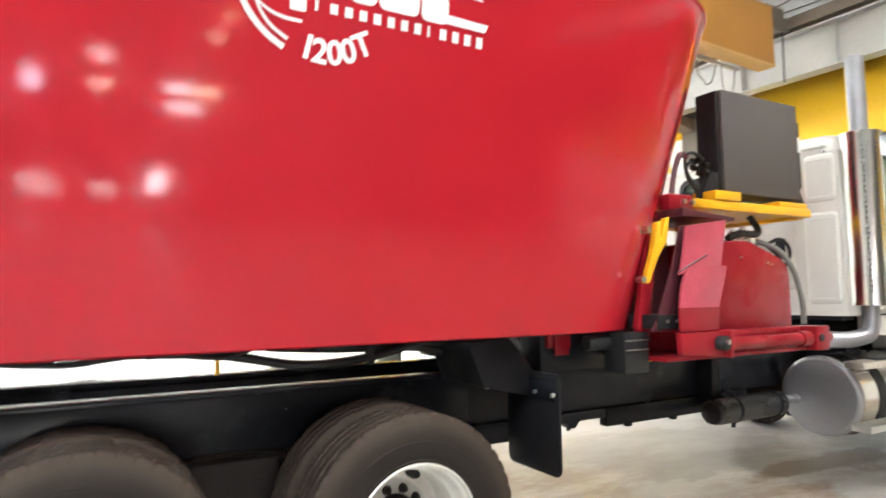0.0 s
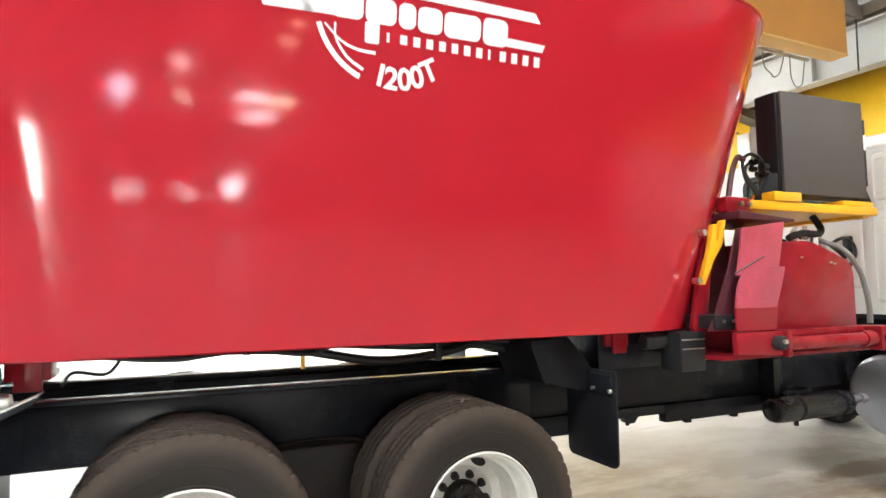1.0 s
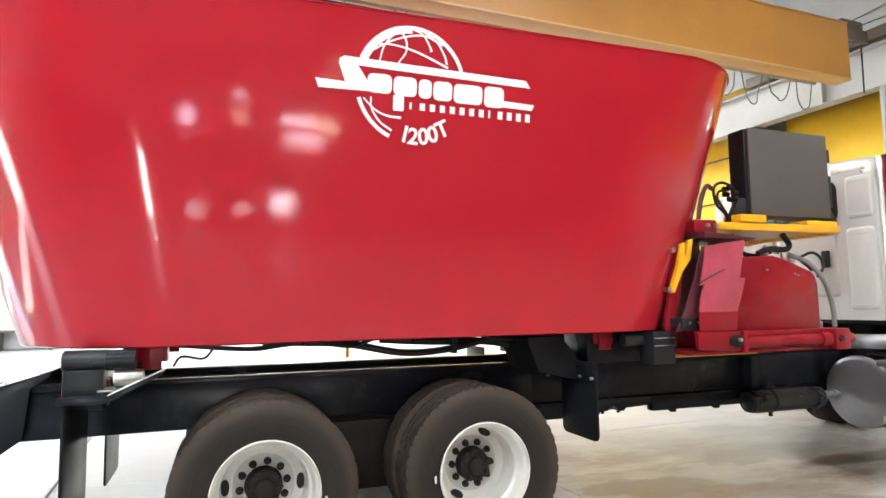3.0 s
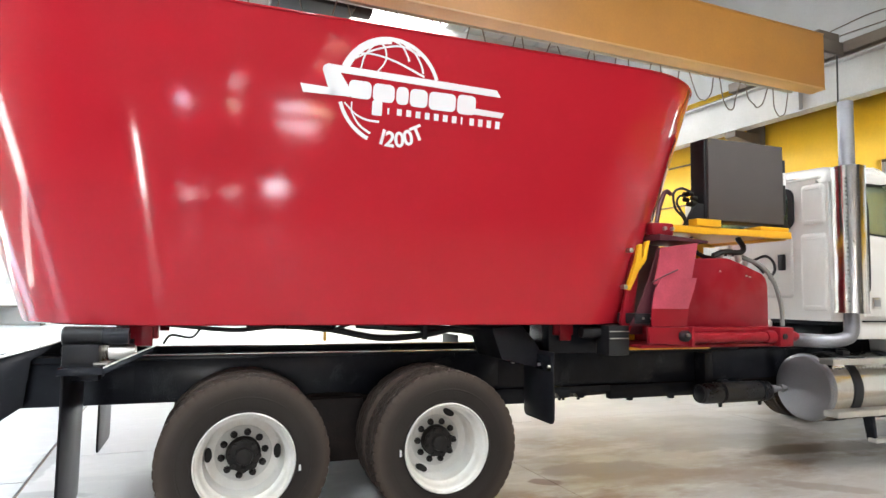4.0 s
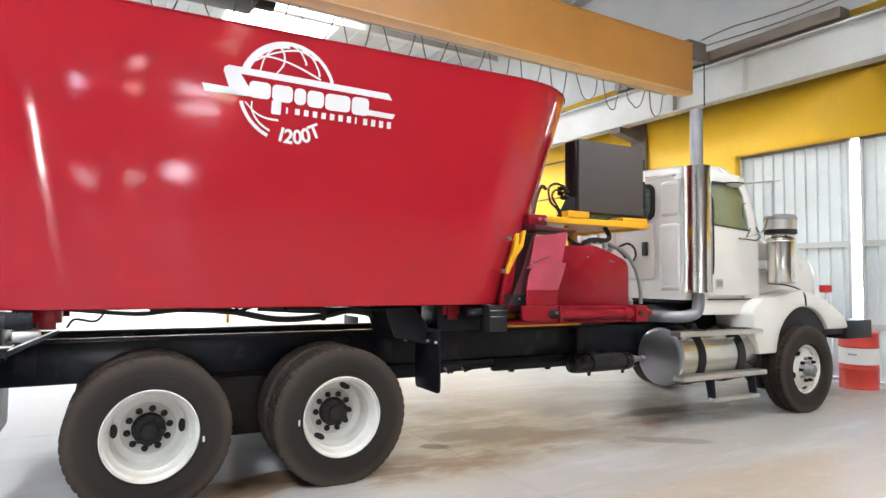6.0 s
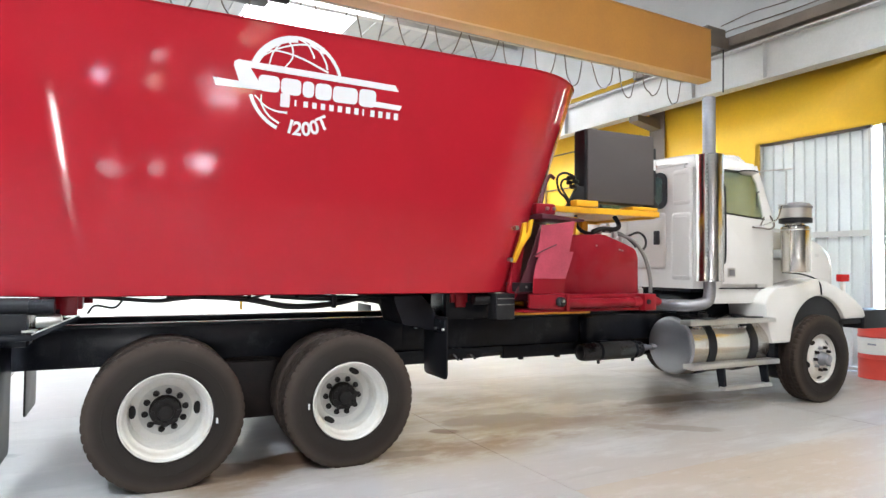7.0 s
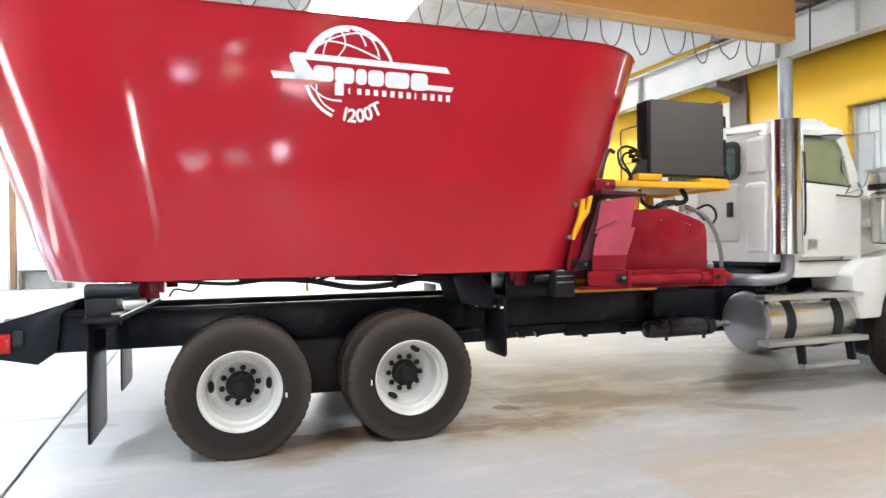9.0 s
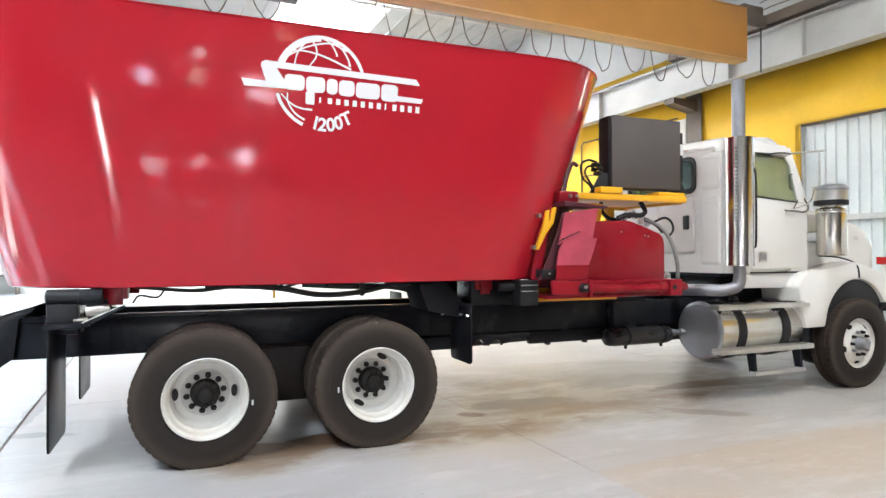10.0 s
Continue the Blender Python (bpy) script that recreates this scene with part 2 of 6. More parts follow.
BARRELRED = material("red_barrel_paint", (0.55, 0.045, 0.03), rough=0.4, vary=0.1, scale=5, bump=0.1)
GROUND = material("yard_concrete", (0.45, 0.43, 0.40), rough=0.8, vary=0.15, scale=0.5, fine=10, bump=0.2)
PAPER = material("white_label", (0.75, 0.75, 0.73), rough=0.6, vary=0.05, bump=0.0)
STICKER = material("printed_sticker", (0.25, 0.27, 0.33), rough=0.5, vary=0.1, bump=0.0)


def add_stains_and_shade(m, tan_amount):
    """Brown tyre and oil stains drawn out along the lane in which trucks stand, dark blots, and a patch of truck shade.
    """
    nt = m.node_tree
    p = nt.nodes["Principled BSDF"]
    link = p.inputs["Base Color"].links[0]
    base = link.from_socket
    tc = nt.nodes["Texture Coordinate"]
    sep = nt.nodes.new("ShaderNodeSeparateXYZ")
    nt.links.new(tc.outputs["Object"], sep.inputs[0])

    def ranged(src, a, b_, c, d):
        r = nt.nodes.new("ShaderNodeMapRange")
        r.interpolation_type = "SMOOTHSTEP"
        for k, v in zip((1, 2, 3, 4), (a, b_, c, d)):
            r.inputs[k].default_value = v
        nt.links.new(src, r.inputs[0])
        return r.outputs[0]

    def times(x, y):
        n = nt.nodes.new("ShaderNodeMath")
        n.operation = "MULTIPLY"
        nt.links.new(x, n.inputs[0])
        nt.links.new(y, n.inputs[1])
        return n.outputs[0]

    def noise_tex(sx, sy, detail, rough=0.6, off=0.0):
        mp = nt.nodes.new("ShaderNodeMapping")
        mp.inputs["Scale"].default_value = (sx, sy, 1)
        mp.inputs["Location"].default_value = (off, off, 0)
        nt.links.new(tc.outputs["Object"], mp.inputs[0])
        n = nt.nodes.new("ShaderNodeTexNoise")
        n.inputs["Scale"].default_value, n.inputs["Detail"].default_value, n.inputs["Roughness"].default_value = 1.0, detail, rough
        nt.links.new(mp.outputs[0], n.inputs["Vector"])
        return n.outputs["Fac"]

    def over(colour, fac, src):
        mx = nt.nodes.new("ShaderNodeMix")
        mx.data_type = "RGBA"
        mx.inputs[7].default_value = (*colour, 1)
        nt.links.new(fac, mx.inputs[0])
        nt.links.new(src, mx.inputs[6])
        return mx.outputs[2]

    # drawn-out edges: the lane coordinate wanders a little
    wob = nt.nodes.new("ShaderNodeMath")
    wob.operation = "MULTIPLY_ADD"
    nt.links.new(noise_tex(0.55, 0.8, 4, 0.6, 4.4), wob.inputs[0])
    wob.inputs[1].default_value, wob.inputs[2].default_value = 0.9, -0.45
    wy = nt.nodes.new("ShaderNodeMath")
    wy.operation = "ADD"
    nt.links.new(sep.outputs["Y"], wy.inputs[0])
    nt.links.new(wob.outputs[0], wy.inputs[1])
    X, Y = sep.outputs["X"], wy.outputs[0]

    def band(y0, y1, soft, x0, x1, xsoft):
        across = times(ranged(Y, y0 - soft, y0 + soft, 0, 1), ranged(Y, y1 - soft, y1 + soft, 1, 0))
        return times(across, times(ranged(X, x0 - xsoft, x0 + xsoft, 0, 1), ranged(X, x1 - xsoft, x1 + xsoft, 1, 0)))

    cloud = ranged(noise_tex(0.45, 0.6, 4, 0.55, 1.7), 0.42, 0.66, 0, 0.40)
    out = over((0.34, 0.335, 0.325), cloud, base)
    tan = ranged(noise_tex(0.35, 0.6, 5, 0.6, 7.7), 0.36, 0.62, 0.30 * tan_amount, 0.95 * tan_amount)
    out = over((0.41, 0.325, 0.235), times(times(tan, ranged(Y, 3.6, 5.2, 1, 0.3)), ranged(X, 0.0, 4.0, 0, 1)), out)
    # faint tyre track, a browner stretch of it, and a greasy patch under the steps
    soot = ranged(noise_tex(0.8, 1.5, 6, 0.62, 3.1), 0.42, 0.60, 0.22, 1.0)
    out = over((0.30, 0.225, 0.15), times(times(band(2.45, 3.25, 0.35, 0.4, 11, 0.6), soot), ranged(noise_tex(0.3, 0.3, 2, 0.5, 9.0), 0.3, 0.6, 0.45, 0.9)), out)
    out = over((0.19, 0.125, 0.078), times(band(2.55, 3.30, 0.20, 0.6, 5.0, 0.4), soot), out)
    out = over((0.17, 0.105, 0.06), times(band(2.80, 3.60, 0.22, 5.2, 7.8, 0.5), soot), out)
    out = over((0.27, 0.225, 0.175), times(band(3.4, 5.2, 0.5, 2.4, 10, 0.9), soot), out)
    pale = ranged(noise_tex(0.55, 1.5, 7, 0.66, 15.0), 0.50, 0.66, 0, 0.42)
    out = over((0.56, 0.55, 0.53), pale, out)
    drag = ranged(noise_tex(0.5, 8.0, 4, 0.6, 21.0), 0.56, 0.72, 0, 0.26)
    out = over((0.26, 0.22, 0.18), times(drag, ranged(X, 0.5, 3.5, 0.15, 1)), out)

    # fine scratches along the lane, small pits and specks of dirt
    scratch = ranged(noise_tex(1.1, 34.0, 3, 0.6, 25.0), 0.60, 0.70, 0, 0.30)
    out = over((0.24, 0.225, 0.205), times(scratch, ranged(noise_tex(0.9, 0.9, 2, 0.5, 27.0), 0.45, 0.62, 0, 1)), out)
    speck = ranged(noise_tex(13.0, 17.0, 3, 0.7, 33.0), 0.655, 0.72, 0, 0.55)
    out = over((0.20, 0.18, 0.16), times(speck, ranged(noise_tex(0.8, 0.8, 2, 0.5, 35.0), 0.42, 0.62, 0, 1)), out)
    rub = ranged(noise_tex(2.6, 5.5, 6, 0.7, 45.0), 0.53, 0.66, 0, 0.24)
    out = over((0.53, 0.52, 0.50), rub, out)

    def blot(x, y, rx, ry, turn, off, inner=0.55):
        """An ellipse with a ragged edge, for oil blots, marks and one patch of truck shade."""
        mp = nt.nodes.new("ShaderNodeMapping")
        mp.vector_type = "TEXTURE"
        mp.inputs["Location"].default_value = (x, y, 0)
        mp.inputs["Rotation"].default_value = (0, 0, math.radians(turn))
        mp.inputs["Scale"].default_value = (rx, ry, 100)
        nt.links.new(tc.outputs["Object"], mp.inputs[0])
        ln = nt.nodes.new("ShaderNodeVectorMath")
        ln.operation = "LENGTH"
        nt.links.new(mp.outputs[0], ln.inputs[0])
        ad = nt.nodes.new("ShaderNodeMath")
        ad.operation = "MULTIPLY_ADD"
        nt.links.new(noise_tex(2.2, 3.0, 5, 0.6, off), ad.inputs[0])
        ad.inputs[1].default_value = 1.5
        nt.links.new(ln.outputs["Value"], ad.inputs[2])
        return ranged(ad.outputs[0], 0.75 + inner, 1.75, 1, 0)

    # grey first ellipse: the truck's shade on the floor, put into its colour
    for col, amount, spec in (((0.25, 0.24, 0.225), 0.55, (6.1, 4.65, 1.9, 0.85, -4, 29.0)),
                              ((0.19, 0.150, 0.115), 0.75, (3.82, 3.50, 0.75, 0.34, -12, 31.0)),
                              ((0.13, 0.095, 0.062), 0.85, (6.75, 3.36, 1.25, 0.26, -3, 37.0)),
                              ((0.20, 0.185, 0.155), 0.60, (5.9, 3.95, 1.3, 0.40, -5, 61.0)),
                              ((0.22, 0.155, 0.10), 0.55, (4.35, 3.05, 1.3, 0.28, -14, 67.0)),
                              ((0.22, 0.165, 0.120), 0.60, (5.3, 2.40, 0.55, 0.16, -40, 39.0)),
                              ((0.10, 0.045, 0.026), 0.80, (3.08, 3.34, 0.20, 0.13, -35, 41.0)),
                              ((0.10, 0.055, 0.03), 0.95, (0.98, 3.12, 0.34, 0.22, 0, 43.0)),
                              ((0.10, 0.055, 0.03), 0.95, (1.48, 3.16, 0.34, 0.22, 0, 47.0)),
                              ((0.12, 0.07, 0.04), 0.70, (2.25, 2.88, 0.42, 0.15, -15, 53.0)),
                              ((0.20, 0.205, 0.21), 0.65, (-0.82, 4.42, 0.36, 0.12, -20, 57.0)),
                              ((0.16, 0.16, 0.16), 0.60, (-1.02, 5.6, 0.10, 0.9, 0, 59.0))):
        f = blot(*spec)
        out = over(col, ranged(f, 0.0, 1.0, 0.0, amount), out)
    nt.links.new(out, p.inputs["Base Color"])


add_stains_and_shade(CONCRETE, 0.5)
add_stains_and_shade(TANCONCRETE, 0.8)
add_stains_and_shade(DIMCONCRETE, 0.5)


def glass_material(name, tint, rough=0.02, haze=None):
    m = bpy.data.materials.new(name)
    m.use_nodes = True
    p = m.node_tree.nodes["Principled BSDF"]
    p.inputs["Base Color"].default_value = (*tint, 1)
    p.inputs["Roughness"].default_value = rough
    p.inputs["Transmission Weight"].default_value = 1.0
    p.inputs["IOR"].default_value = 1.42
    # haze: diffuse share for surroundings mirrored in the glass and dust on it
    if haze:
        nt = m.node_tree
        df, mx = nt.nodes.new("ShaderNodeBsdfDiffuse"), nt.nodes.new("ShaderNodeMixShader")
        df.inputs["Color"].default_value = (*haze, 1)
        mx.inputs[0].default_value = 0.30
        nt.links.new(p.outputs[0], mx.inputs[1])
        nt.links.new(df.outputs[0], mx.inputs[2])
        nt.links.new(mx.outputs[0], nt.nodes["Material Output"].inputs[0])
    return m


GLASS = glass_material("cab_glass", (0.66, 0.80, 0.74), haze=(0.50, 0.55, 0.38))
GLASS_BLUE = glass_material("tinted_rear_glass", (0.40, 0.60, 0.60), haze=(0.12, 0.20, 0.20))


def fibreglass():
    m = bpy.data.materials.new("translucent_fibreglass")
    m.use_nodes = True
    nt = m.node_tree
    nt.nodes.clear()
    tr, df, mx, out = (nt.nodes.new(k) for k in ("ShaderNodeBsdfTranslucent", "ShaderNodeBsdfDiffuse", "ShaderNodeMixShader", "ShaderNodeOutputMaterial"))
    for n in (tr, df):
        n.inputs["Color"].default_value = (0.86, 0.88, 0.88, 1)
    mx.inputs[0].default_value = 0.4
    nt.links.new(tr.outputs[0], mx.inputs[1])
    nt.links.new(df.outputs[0], mx.inputs[2])
    nt.links.new(mx.outputs[0], out.inputs[0])
    return m


FIBRE = fibreglass()


# ---------------------------------------------------------------- mesh helpers
def finish(bm, smooth=35):
    bmesh.ops.recalc_face_normals(bm, faces=bm.faces)
    for f in bm.faces:
        f.smooth = True
    lim = radians(smooth)
    for e in bm.edges:
        if len(e.link_faces) == 2 and e.calc_face_angle(0) > lim:
            e.smooth = False
    return bm


def part(name, bm, mat, parent=None, label="", at=None, smooth=35):
    finish(bm, smooth)
    me = bpy.data.meshes.new(name)
    bm.to_mesh(me)
    bm.free()
    me.materials.append(mat)
    ob = new(name, me)
    if at is not None:
        ob.matrix_world = at
    if parent is not None:
        ob.parent = parent
    if label:
        ob["label"] = label
    return ob


def thing(name, label, category, kind="", group="", at=None):
    ob = new(name)
    ob.empty_display_size = 0.2
    if at is not None:
        ob.matrix_world = at
    return tagged(ob, label, category, group, kind)


def box(x0, x1, y0, y1, z0, z1, bevel=0.0, bm=None, seg=2):
    b = bmesh.new()
    bmesh.ops.create_cube(b, size=1.0)
    for v in b.verts:
        v.co = Vector((x0 + (v.co.x + 0.5) * (x1 - x0), y0 + (v.co.y + 0.5) * (y1 - y0), z0 + (v.co.z + 0.5) * (z1 - z0)))
    if bevel:
        bmesh.ops.bevel(b, geom=list(b.edges), offset=bevel, segments=seg, affect="EDGES", profile=0.5)
    return merged(bm, b)


def merged(bm, b):
    if bm is None:
        return b
    me = bpy.data.meshes.new("tmp")
    b.to_mesh(me)
    b.free()
    bm.from_mesh(me)
    bpy.data.meshes.remove(me)
    return bm


def moved(b, m):
    bmesh.ops.transform(b, matrix=m, verts=list(b.verts))
    return b


def prism(points, axis, a0, a1, bevel=0.0, bm=None):
    """A polygon pushed along an axis. axis 'y': points are (x, z); 'x': (y, z); 'z': (x, y)."""
    b = bmesh.new()
    put = {"y": lambda p, a: (p[0], a, p[1]), "x": lambda p, a: (a, p[0], p[1]), "z": lambda p, a: (p[0], p[1], a)}[axis]
    lo = [b.verts.new(put(p, a0)) for p in points]
    hi = [b.verts.new(put(p, a1)) for p in points]
    b.faces.new(lo)
    b.faces.new(list(reversed(hi)))
    for i in range(len(points)):
        j = (i + 1) % len(points)
        b.faces.new((lo[i], lo[j], hi[j], hi[i]))
    bmesh.ops.recalc_face_normals(b, faces=b.faces)
    if bevel:
        bmesh.ops.bevel(b, geom=list(b.edges), offset=bevel, segments=2, affect="EDGES", profile=0.5)
    return merged(bm, b)


def lathe(profile, axis="y", centre=(0, 0, 0), n=48, bm=None, closed=False):
    """Turns (radius, along) pairs round an axis."""
    b = bmesh.new()
    rings = []
    for r, a in profile:
        ring = []
        for i in range(n):
            t = 2 * math.pi * i / n
            c, s = r * math.cos(t), r * math.sin(t)
            p = {"y": (c, a, s), "x": (a, c, s), "z": (c, s, a)}[axis]
            ring.append(b.verts.new(Vector(p) + Vector(centre)))
        rings.append(ring)
    pairs = list(zip(rings, rings[1:])) + ([(rings[-1], rings[0])] if closed else [])
    for r0, r1 in pairs:
        for i in range(n):
            j = (i + 1) % n
            b.faces.new((r0[i], r0[j], r1[j], r1[i]))
    if not closed:
        for ring in (rings[0], rings[-1]):
            b.faces.new(ring)
    bmesh.ops.remove_doubles(b, verts=list(b.verts), dist=1e-5)
    return merged(bm, b)


def rod(p0, p1, r, n=16, bm=None):
    p0, p1 = Vector(p0), Vector(p1)
    d = p1 - p0
    b = lathe([(r, 0), (r, d.length)], "z", (0, 0, 0), n)
    q = d.to_track_quat("Z", "Y").to_matrix().to_4x4()
    moved(b, Matrix.Translation(p0) @ q)
    return merged(bm, b)


def smooth_path(points, per=8):
    """Catmull-Rom through the points."""
    pts = [Vector(p) for p in points]
    pts = [2 * pts[0] - pts[1]] + pts + [2 * pts[-1] - pts[-2]]
    out = []
    for i in range(1, len(pts) - 2):
        p0, p1, p2, p3 = pts[i - 1:i + 3]
        for k in range(per):
            t = k / per
            out.append(0.5 * ((2 * p1) + (p2 - p0) * t + (2 * p0 - 5 * p1 + 4 * p2 - p3) * t * t + (3 * p1 - p0 - 3 * p2 + p3) * t ** 3))
    out.append(pts[-2])
    return out


def tube(points, r, n=10, per=8, bm=None, smooth=True):
    path = smooth_path(points, per) if smooth else [Vector(p) for p in points]
    b = bmesh.new()
    rings = []
    up = Vector((0.13, 0.21, 0.97)).normalized()
    for i, p in enumerate(path):
        d = (path[min(i + 1, len(path) - 1)] - path[max(i - 1, 0)]).normalized()
        s = d.cross(up)
        if s.length < 1e-3:
            s = d.cross(Vector((1, 0, 0)))
        s.normalize()
        up = s.cross(d).normalized()
        rings.append([b.verts.new(p + (s * math.cos(2 * math.pi * k / n) + up * math.sin(2 * math.pi * k / n)) * r) for k in range(n)])
    for r0, r1 in zip(rings, rings[1:]):
        for k in range(n):
            j = (k + 1) % n
            b.faces.new((r0[k], r0[j], r1[j], r1[k]))
    b.faces.new(rings[0])
    b.faces.new(rings[-1])
    return merged(bm, b)


def bolt_head(p, r, axis, h=None, bm=None):
    h = h or r * 0.9
    lo, hi = {"x": ((0, 0, 0), (h, 0, 0)), "y": ((0, 0, 0), (0, h, 0)), "z": ((0, 0, 0), (0, 0, h))}[axis]
    return rod(Vector(p) - Vector(hi) / 2, Vector(p) + Vector(hi) / 2, r, 6, bm)


# ---------------------------------------------------------------- the hall
EAST, WEST, NORTH = 10.92, -14.0, 31.0

ground = part("ground", box(-400, 400, -400, 400, -0.30, -0.16), GROUND, None, at=HALL)
tagged(ground, "pale concrete yard outside the hall", "ground", kind="structure")
floor = part("floor", box(WEST - 0.3, EAST + 0.3, SOUTH - 0.3, NORTH + 0.3, -0.159, -0.02), JOINT, None, at=HALL)
tagged(floor, "worn concrete slab floor with dirty joints and stains", "floor", kind="structure")


def wall_with_holes(name, label, mat, along, a0, a1, at0, at1, z1, holes):
    """A wall of thickness at0..at1, running along u or v from a0 to a1, with openings (a, b, z0, z1) right through it."""
    b = bmesh.new()
    cuts = sorted({a0, a1, *[h[0] for h in holes], *[h[1] for h in holes]})
    zc = sorted({-0.02, z1, *[h[2] for h in holes], *[h[3] for h in holes]})
    for p, q in zip(cuts, cuts[1:]):
        for r, s in zip(zc, zc[1:]):
            if any(h[0] <= p and q <= h[1] and h[2] <= r and s <= h[3] for h in holes):
                continue
            box(*((p, q, at0, at1) if along == "u" else (at0, at1, p, q)), r, s, bm=b)
    bmesh.ops.remove_doubles(b, verts=list(b.verts), dist=1e-4)
    seen = {}
    for f in list(b.faces):
        c = f.calc_center_median()
        seen.setdefault((round(c.x, 3), round(c.y, 3), round(c.z, 3)), []).append(f)
    bmesh.ops.delete(b, geom=[f for fs in seen.values() if len(fs) > 1 for f in fs], context="FACES")
    return tagged(part(name, b, mat, None, at=HALL), label, "wall", kind="structure")


GATE = (0.6, 5.29, -0.02, 4.05)
wall_with_holes("wall_east", "yellow painted hall wall with a wide gate opening", WALLYELLOW, "v", SOUTH, NORTH, EAST, EAST + 0.28, 6.15, [(SOUTH, NORTH, -0.02, 2.45), (GATE[0], GATE[1], 2.45, GATE[3])])
wall_with_holes("wall_east_lower", "white painted lower band of the yellow wall", WALLWHITE, "v", SOUTH, NORTH, EAST, EAST + 0.28, 2.449, [(GATE[0], GATE[1], -0.02, 2.449)])
wall_with_holes("wall_east_upper", "grey metal sheet cladding above the yellow wall", ROOFSHEET, "v", SOUTH, NORTH, EAST + 0.02, EAST + 0.26, ROOF_Z, [(SOUTH, NORTH, -0.02, 6.152)])
wall_with_holes("wall_west", "white hall wall with open doorways", WALLWHITE, "v", SOUTH, NORTH, WEST - 0.28, WEST, ROOF_Z, [(-9.0, -8.4, 2.0, 2.9), (3.3, 4.8, -0.02, 7.6), (13.5, 17.5, -0.02, 5.0)])
wall_with_holes("wall_south", "grey hall wall with a few small windows", WALLDIM, "u", WEST - 0.28, EAST + 0.28, SOUTH - 0.28, SOUTH, ROOF_Z, [o[:4] for o in SOUTH_OPENINGS])
for k, (u0, u1, z0, z1, *_) in enumerate(SOUTH_OPENINGS):
    tagged(part("window_%d" % (k + 1), box(u0 - 0.02, u1 + 0.02, SOUTH - 0.30, SOUTH - 0.285, z0 - 0.02, z1 + 0.02), FIBRE, None, at=HALL), "small milky pane in an opening of the grey wall", "window", kind="structure", group="south windows")
wall_with_holes("wall_north", "white far hall wall", WALLWHITE, "u", WEST - 0.28, EAST + 0.28, NORTH, NORTH + 0.28, ROOF_Z, [])

for u, v, w, l, _ in SKYLIGHTS:
    tagged(part("skylight_pane", box(u - w / 2 - 0.05, u + w / 2 + 0.05, v - l / 2 - 0.05, v + l / 2 + 0.05, ROOF_Z + 0.13, ROOF_Z + 0.135), FIBRE, None, at=HALL),
           "translucent white fibreglass roof strip", "skylight", kind="structure", group="skylights")

# roof sheet with strips left open for daylight
rb = bmesh.new()
us = sorted({WEST - 0.28, EAST + 0.28, *[s[0] - s[2] / 2 for s in SKYLIGHTS], *[s[0] + s[2] / 2 for s in SKYLIGHTS]})
vs = sorted({SOUTH - 0.28, NORTH + 0.28, *[s[1] - s[3] / 2 for s in SKYLIGHTS], *[s[1] + s[3] / 2 for s in SKYLIGHTS]})
for u0, u1 in zip(us, us[1:]):
    for v0, v1 in zip(vs, vs[1:]):
        uc, vc = (u0 + u1) / 2, (v0 + v1) / 2
        if not any(abs(uc - s[0]) < s[2] / 2 and abs(vc - s[1]) < s[3] / 2 for s in SKYLIGHTS):
            box(u0, u1, v0, v1, ROOF_Z, ROOF_Z + 0.12, bm=rb)
for i in range(46):                       # ribs of the sheet
    u = WEST + 0.25 + i * 0.54
    for v0, v1 in zip(vs, vs[1:]):
        vc = (v0 + v1) / 2
        if not any(abs(u - s[0]) < s[2] / 2 + 0.05 and abs(vc - s[1]) < s[3] / 2 for s in SKYLIGHTS):
            box(u - 0.035, u + 0.035, v0, v1, ROOF_Z - 0.05, ROOF_Z + 0.002, bm=rb)
tagged(part("ceiling", rb, ROOFSHEET, None, at=HALL), "grey ribbed metal roof with translucent strips", "ceiling", kind="structure")
for i in range(13):                       # purlins across
    v = SOUTH + 1.2 + i * 3.4
    pb = box(WEST, EAST, v - 0.04, v + 0.04, ROOF_Z - 0.34, ROOF_Z - 0.06)
    box(WEST, EAST, v - 0.10, v + 0.10, ROOF_Z - 0.37, ROOF_Z - 0.34, bm=pb)
    tagged(part("trim_purlin", pb, GREYSTEEL, None, at=HALL), "grey steel roof purlin", "purlin", kind="structure", group="roof purlins")

# crane runway along the east wall, on brackets and columns
run = thing("runway_beam", "light grey painted steel crane runway beam on brackets", "beam", kind="structure", at=HALL)
RZ0, RZ1, RU = 4.99, 5.69, 10.26
part("web", box(RU - 0.012, RU + 0.012, SOUTH, NORTH, RZ0 + 0.02, RZ1 - 0.02), GREYSTEEL, run)
part("bottom_flange", box(RU - 0.13, RU + 0.13, SOUTH, NORTH, RZ0, RZ0 + 0.025), GREYSTEEL, run)
part("top_flange", box(RU - 0.15, RU + 0.15, SOUTH, NORTH, RZ1 - 0.025, RZ1), GREYSTEEL, run)
part("rail", box(RU - 0.03, RU + 0.03, SOUTH, NORTH, RZ1, RZ1 + 0.07), BROWNSTEEL, run, "dark crane rail")
for v in (-9.5, -5.6, -1.7, 2.2, 4.6, 6.1, 9.9, 13.8, 17.7, 21.6, 25.5):
    part("stiffener", box(RU - 0.12, RU - 0.013, v - 0.006, v + 0.006, RZ0 + 0.026, RZ1 - 0.026), GREYSTEEL, run)
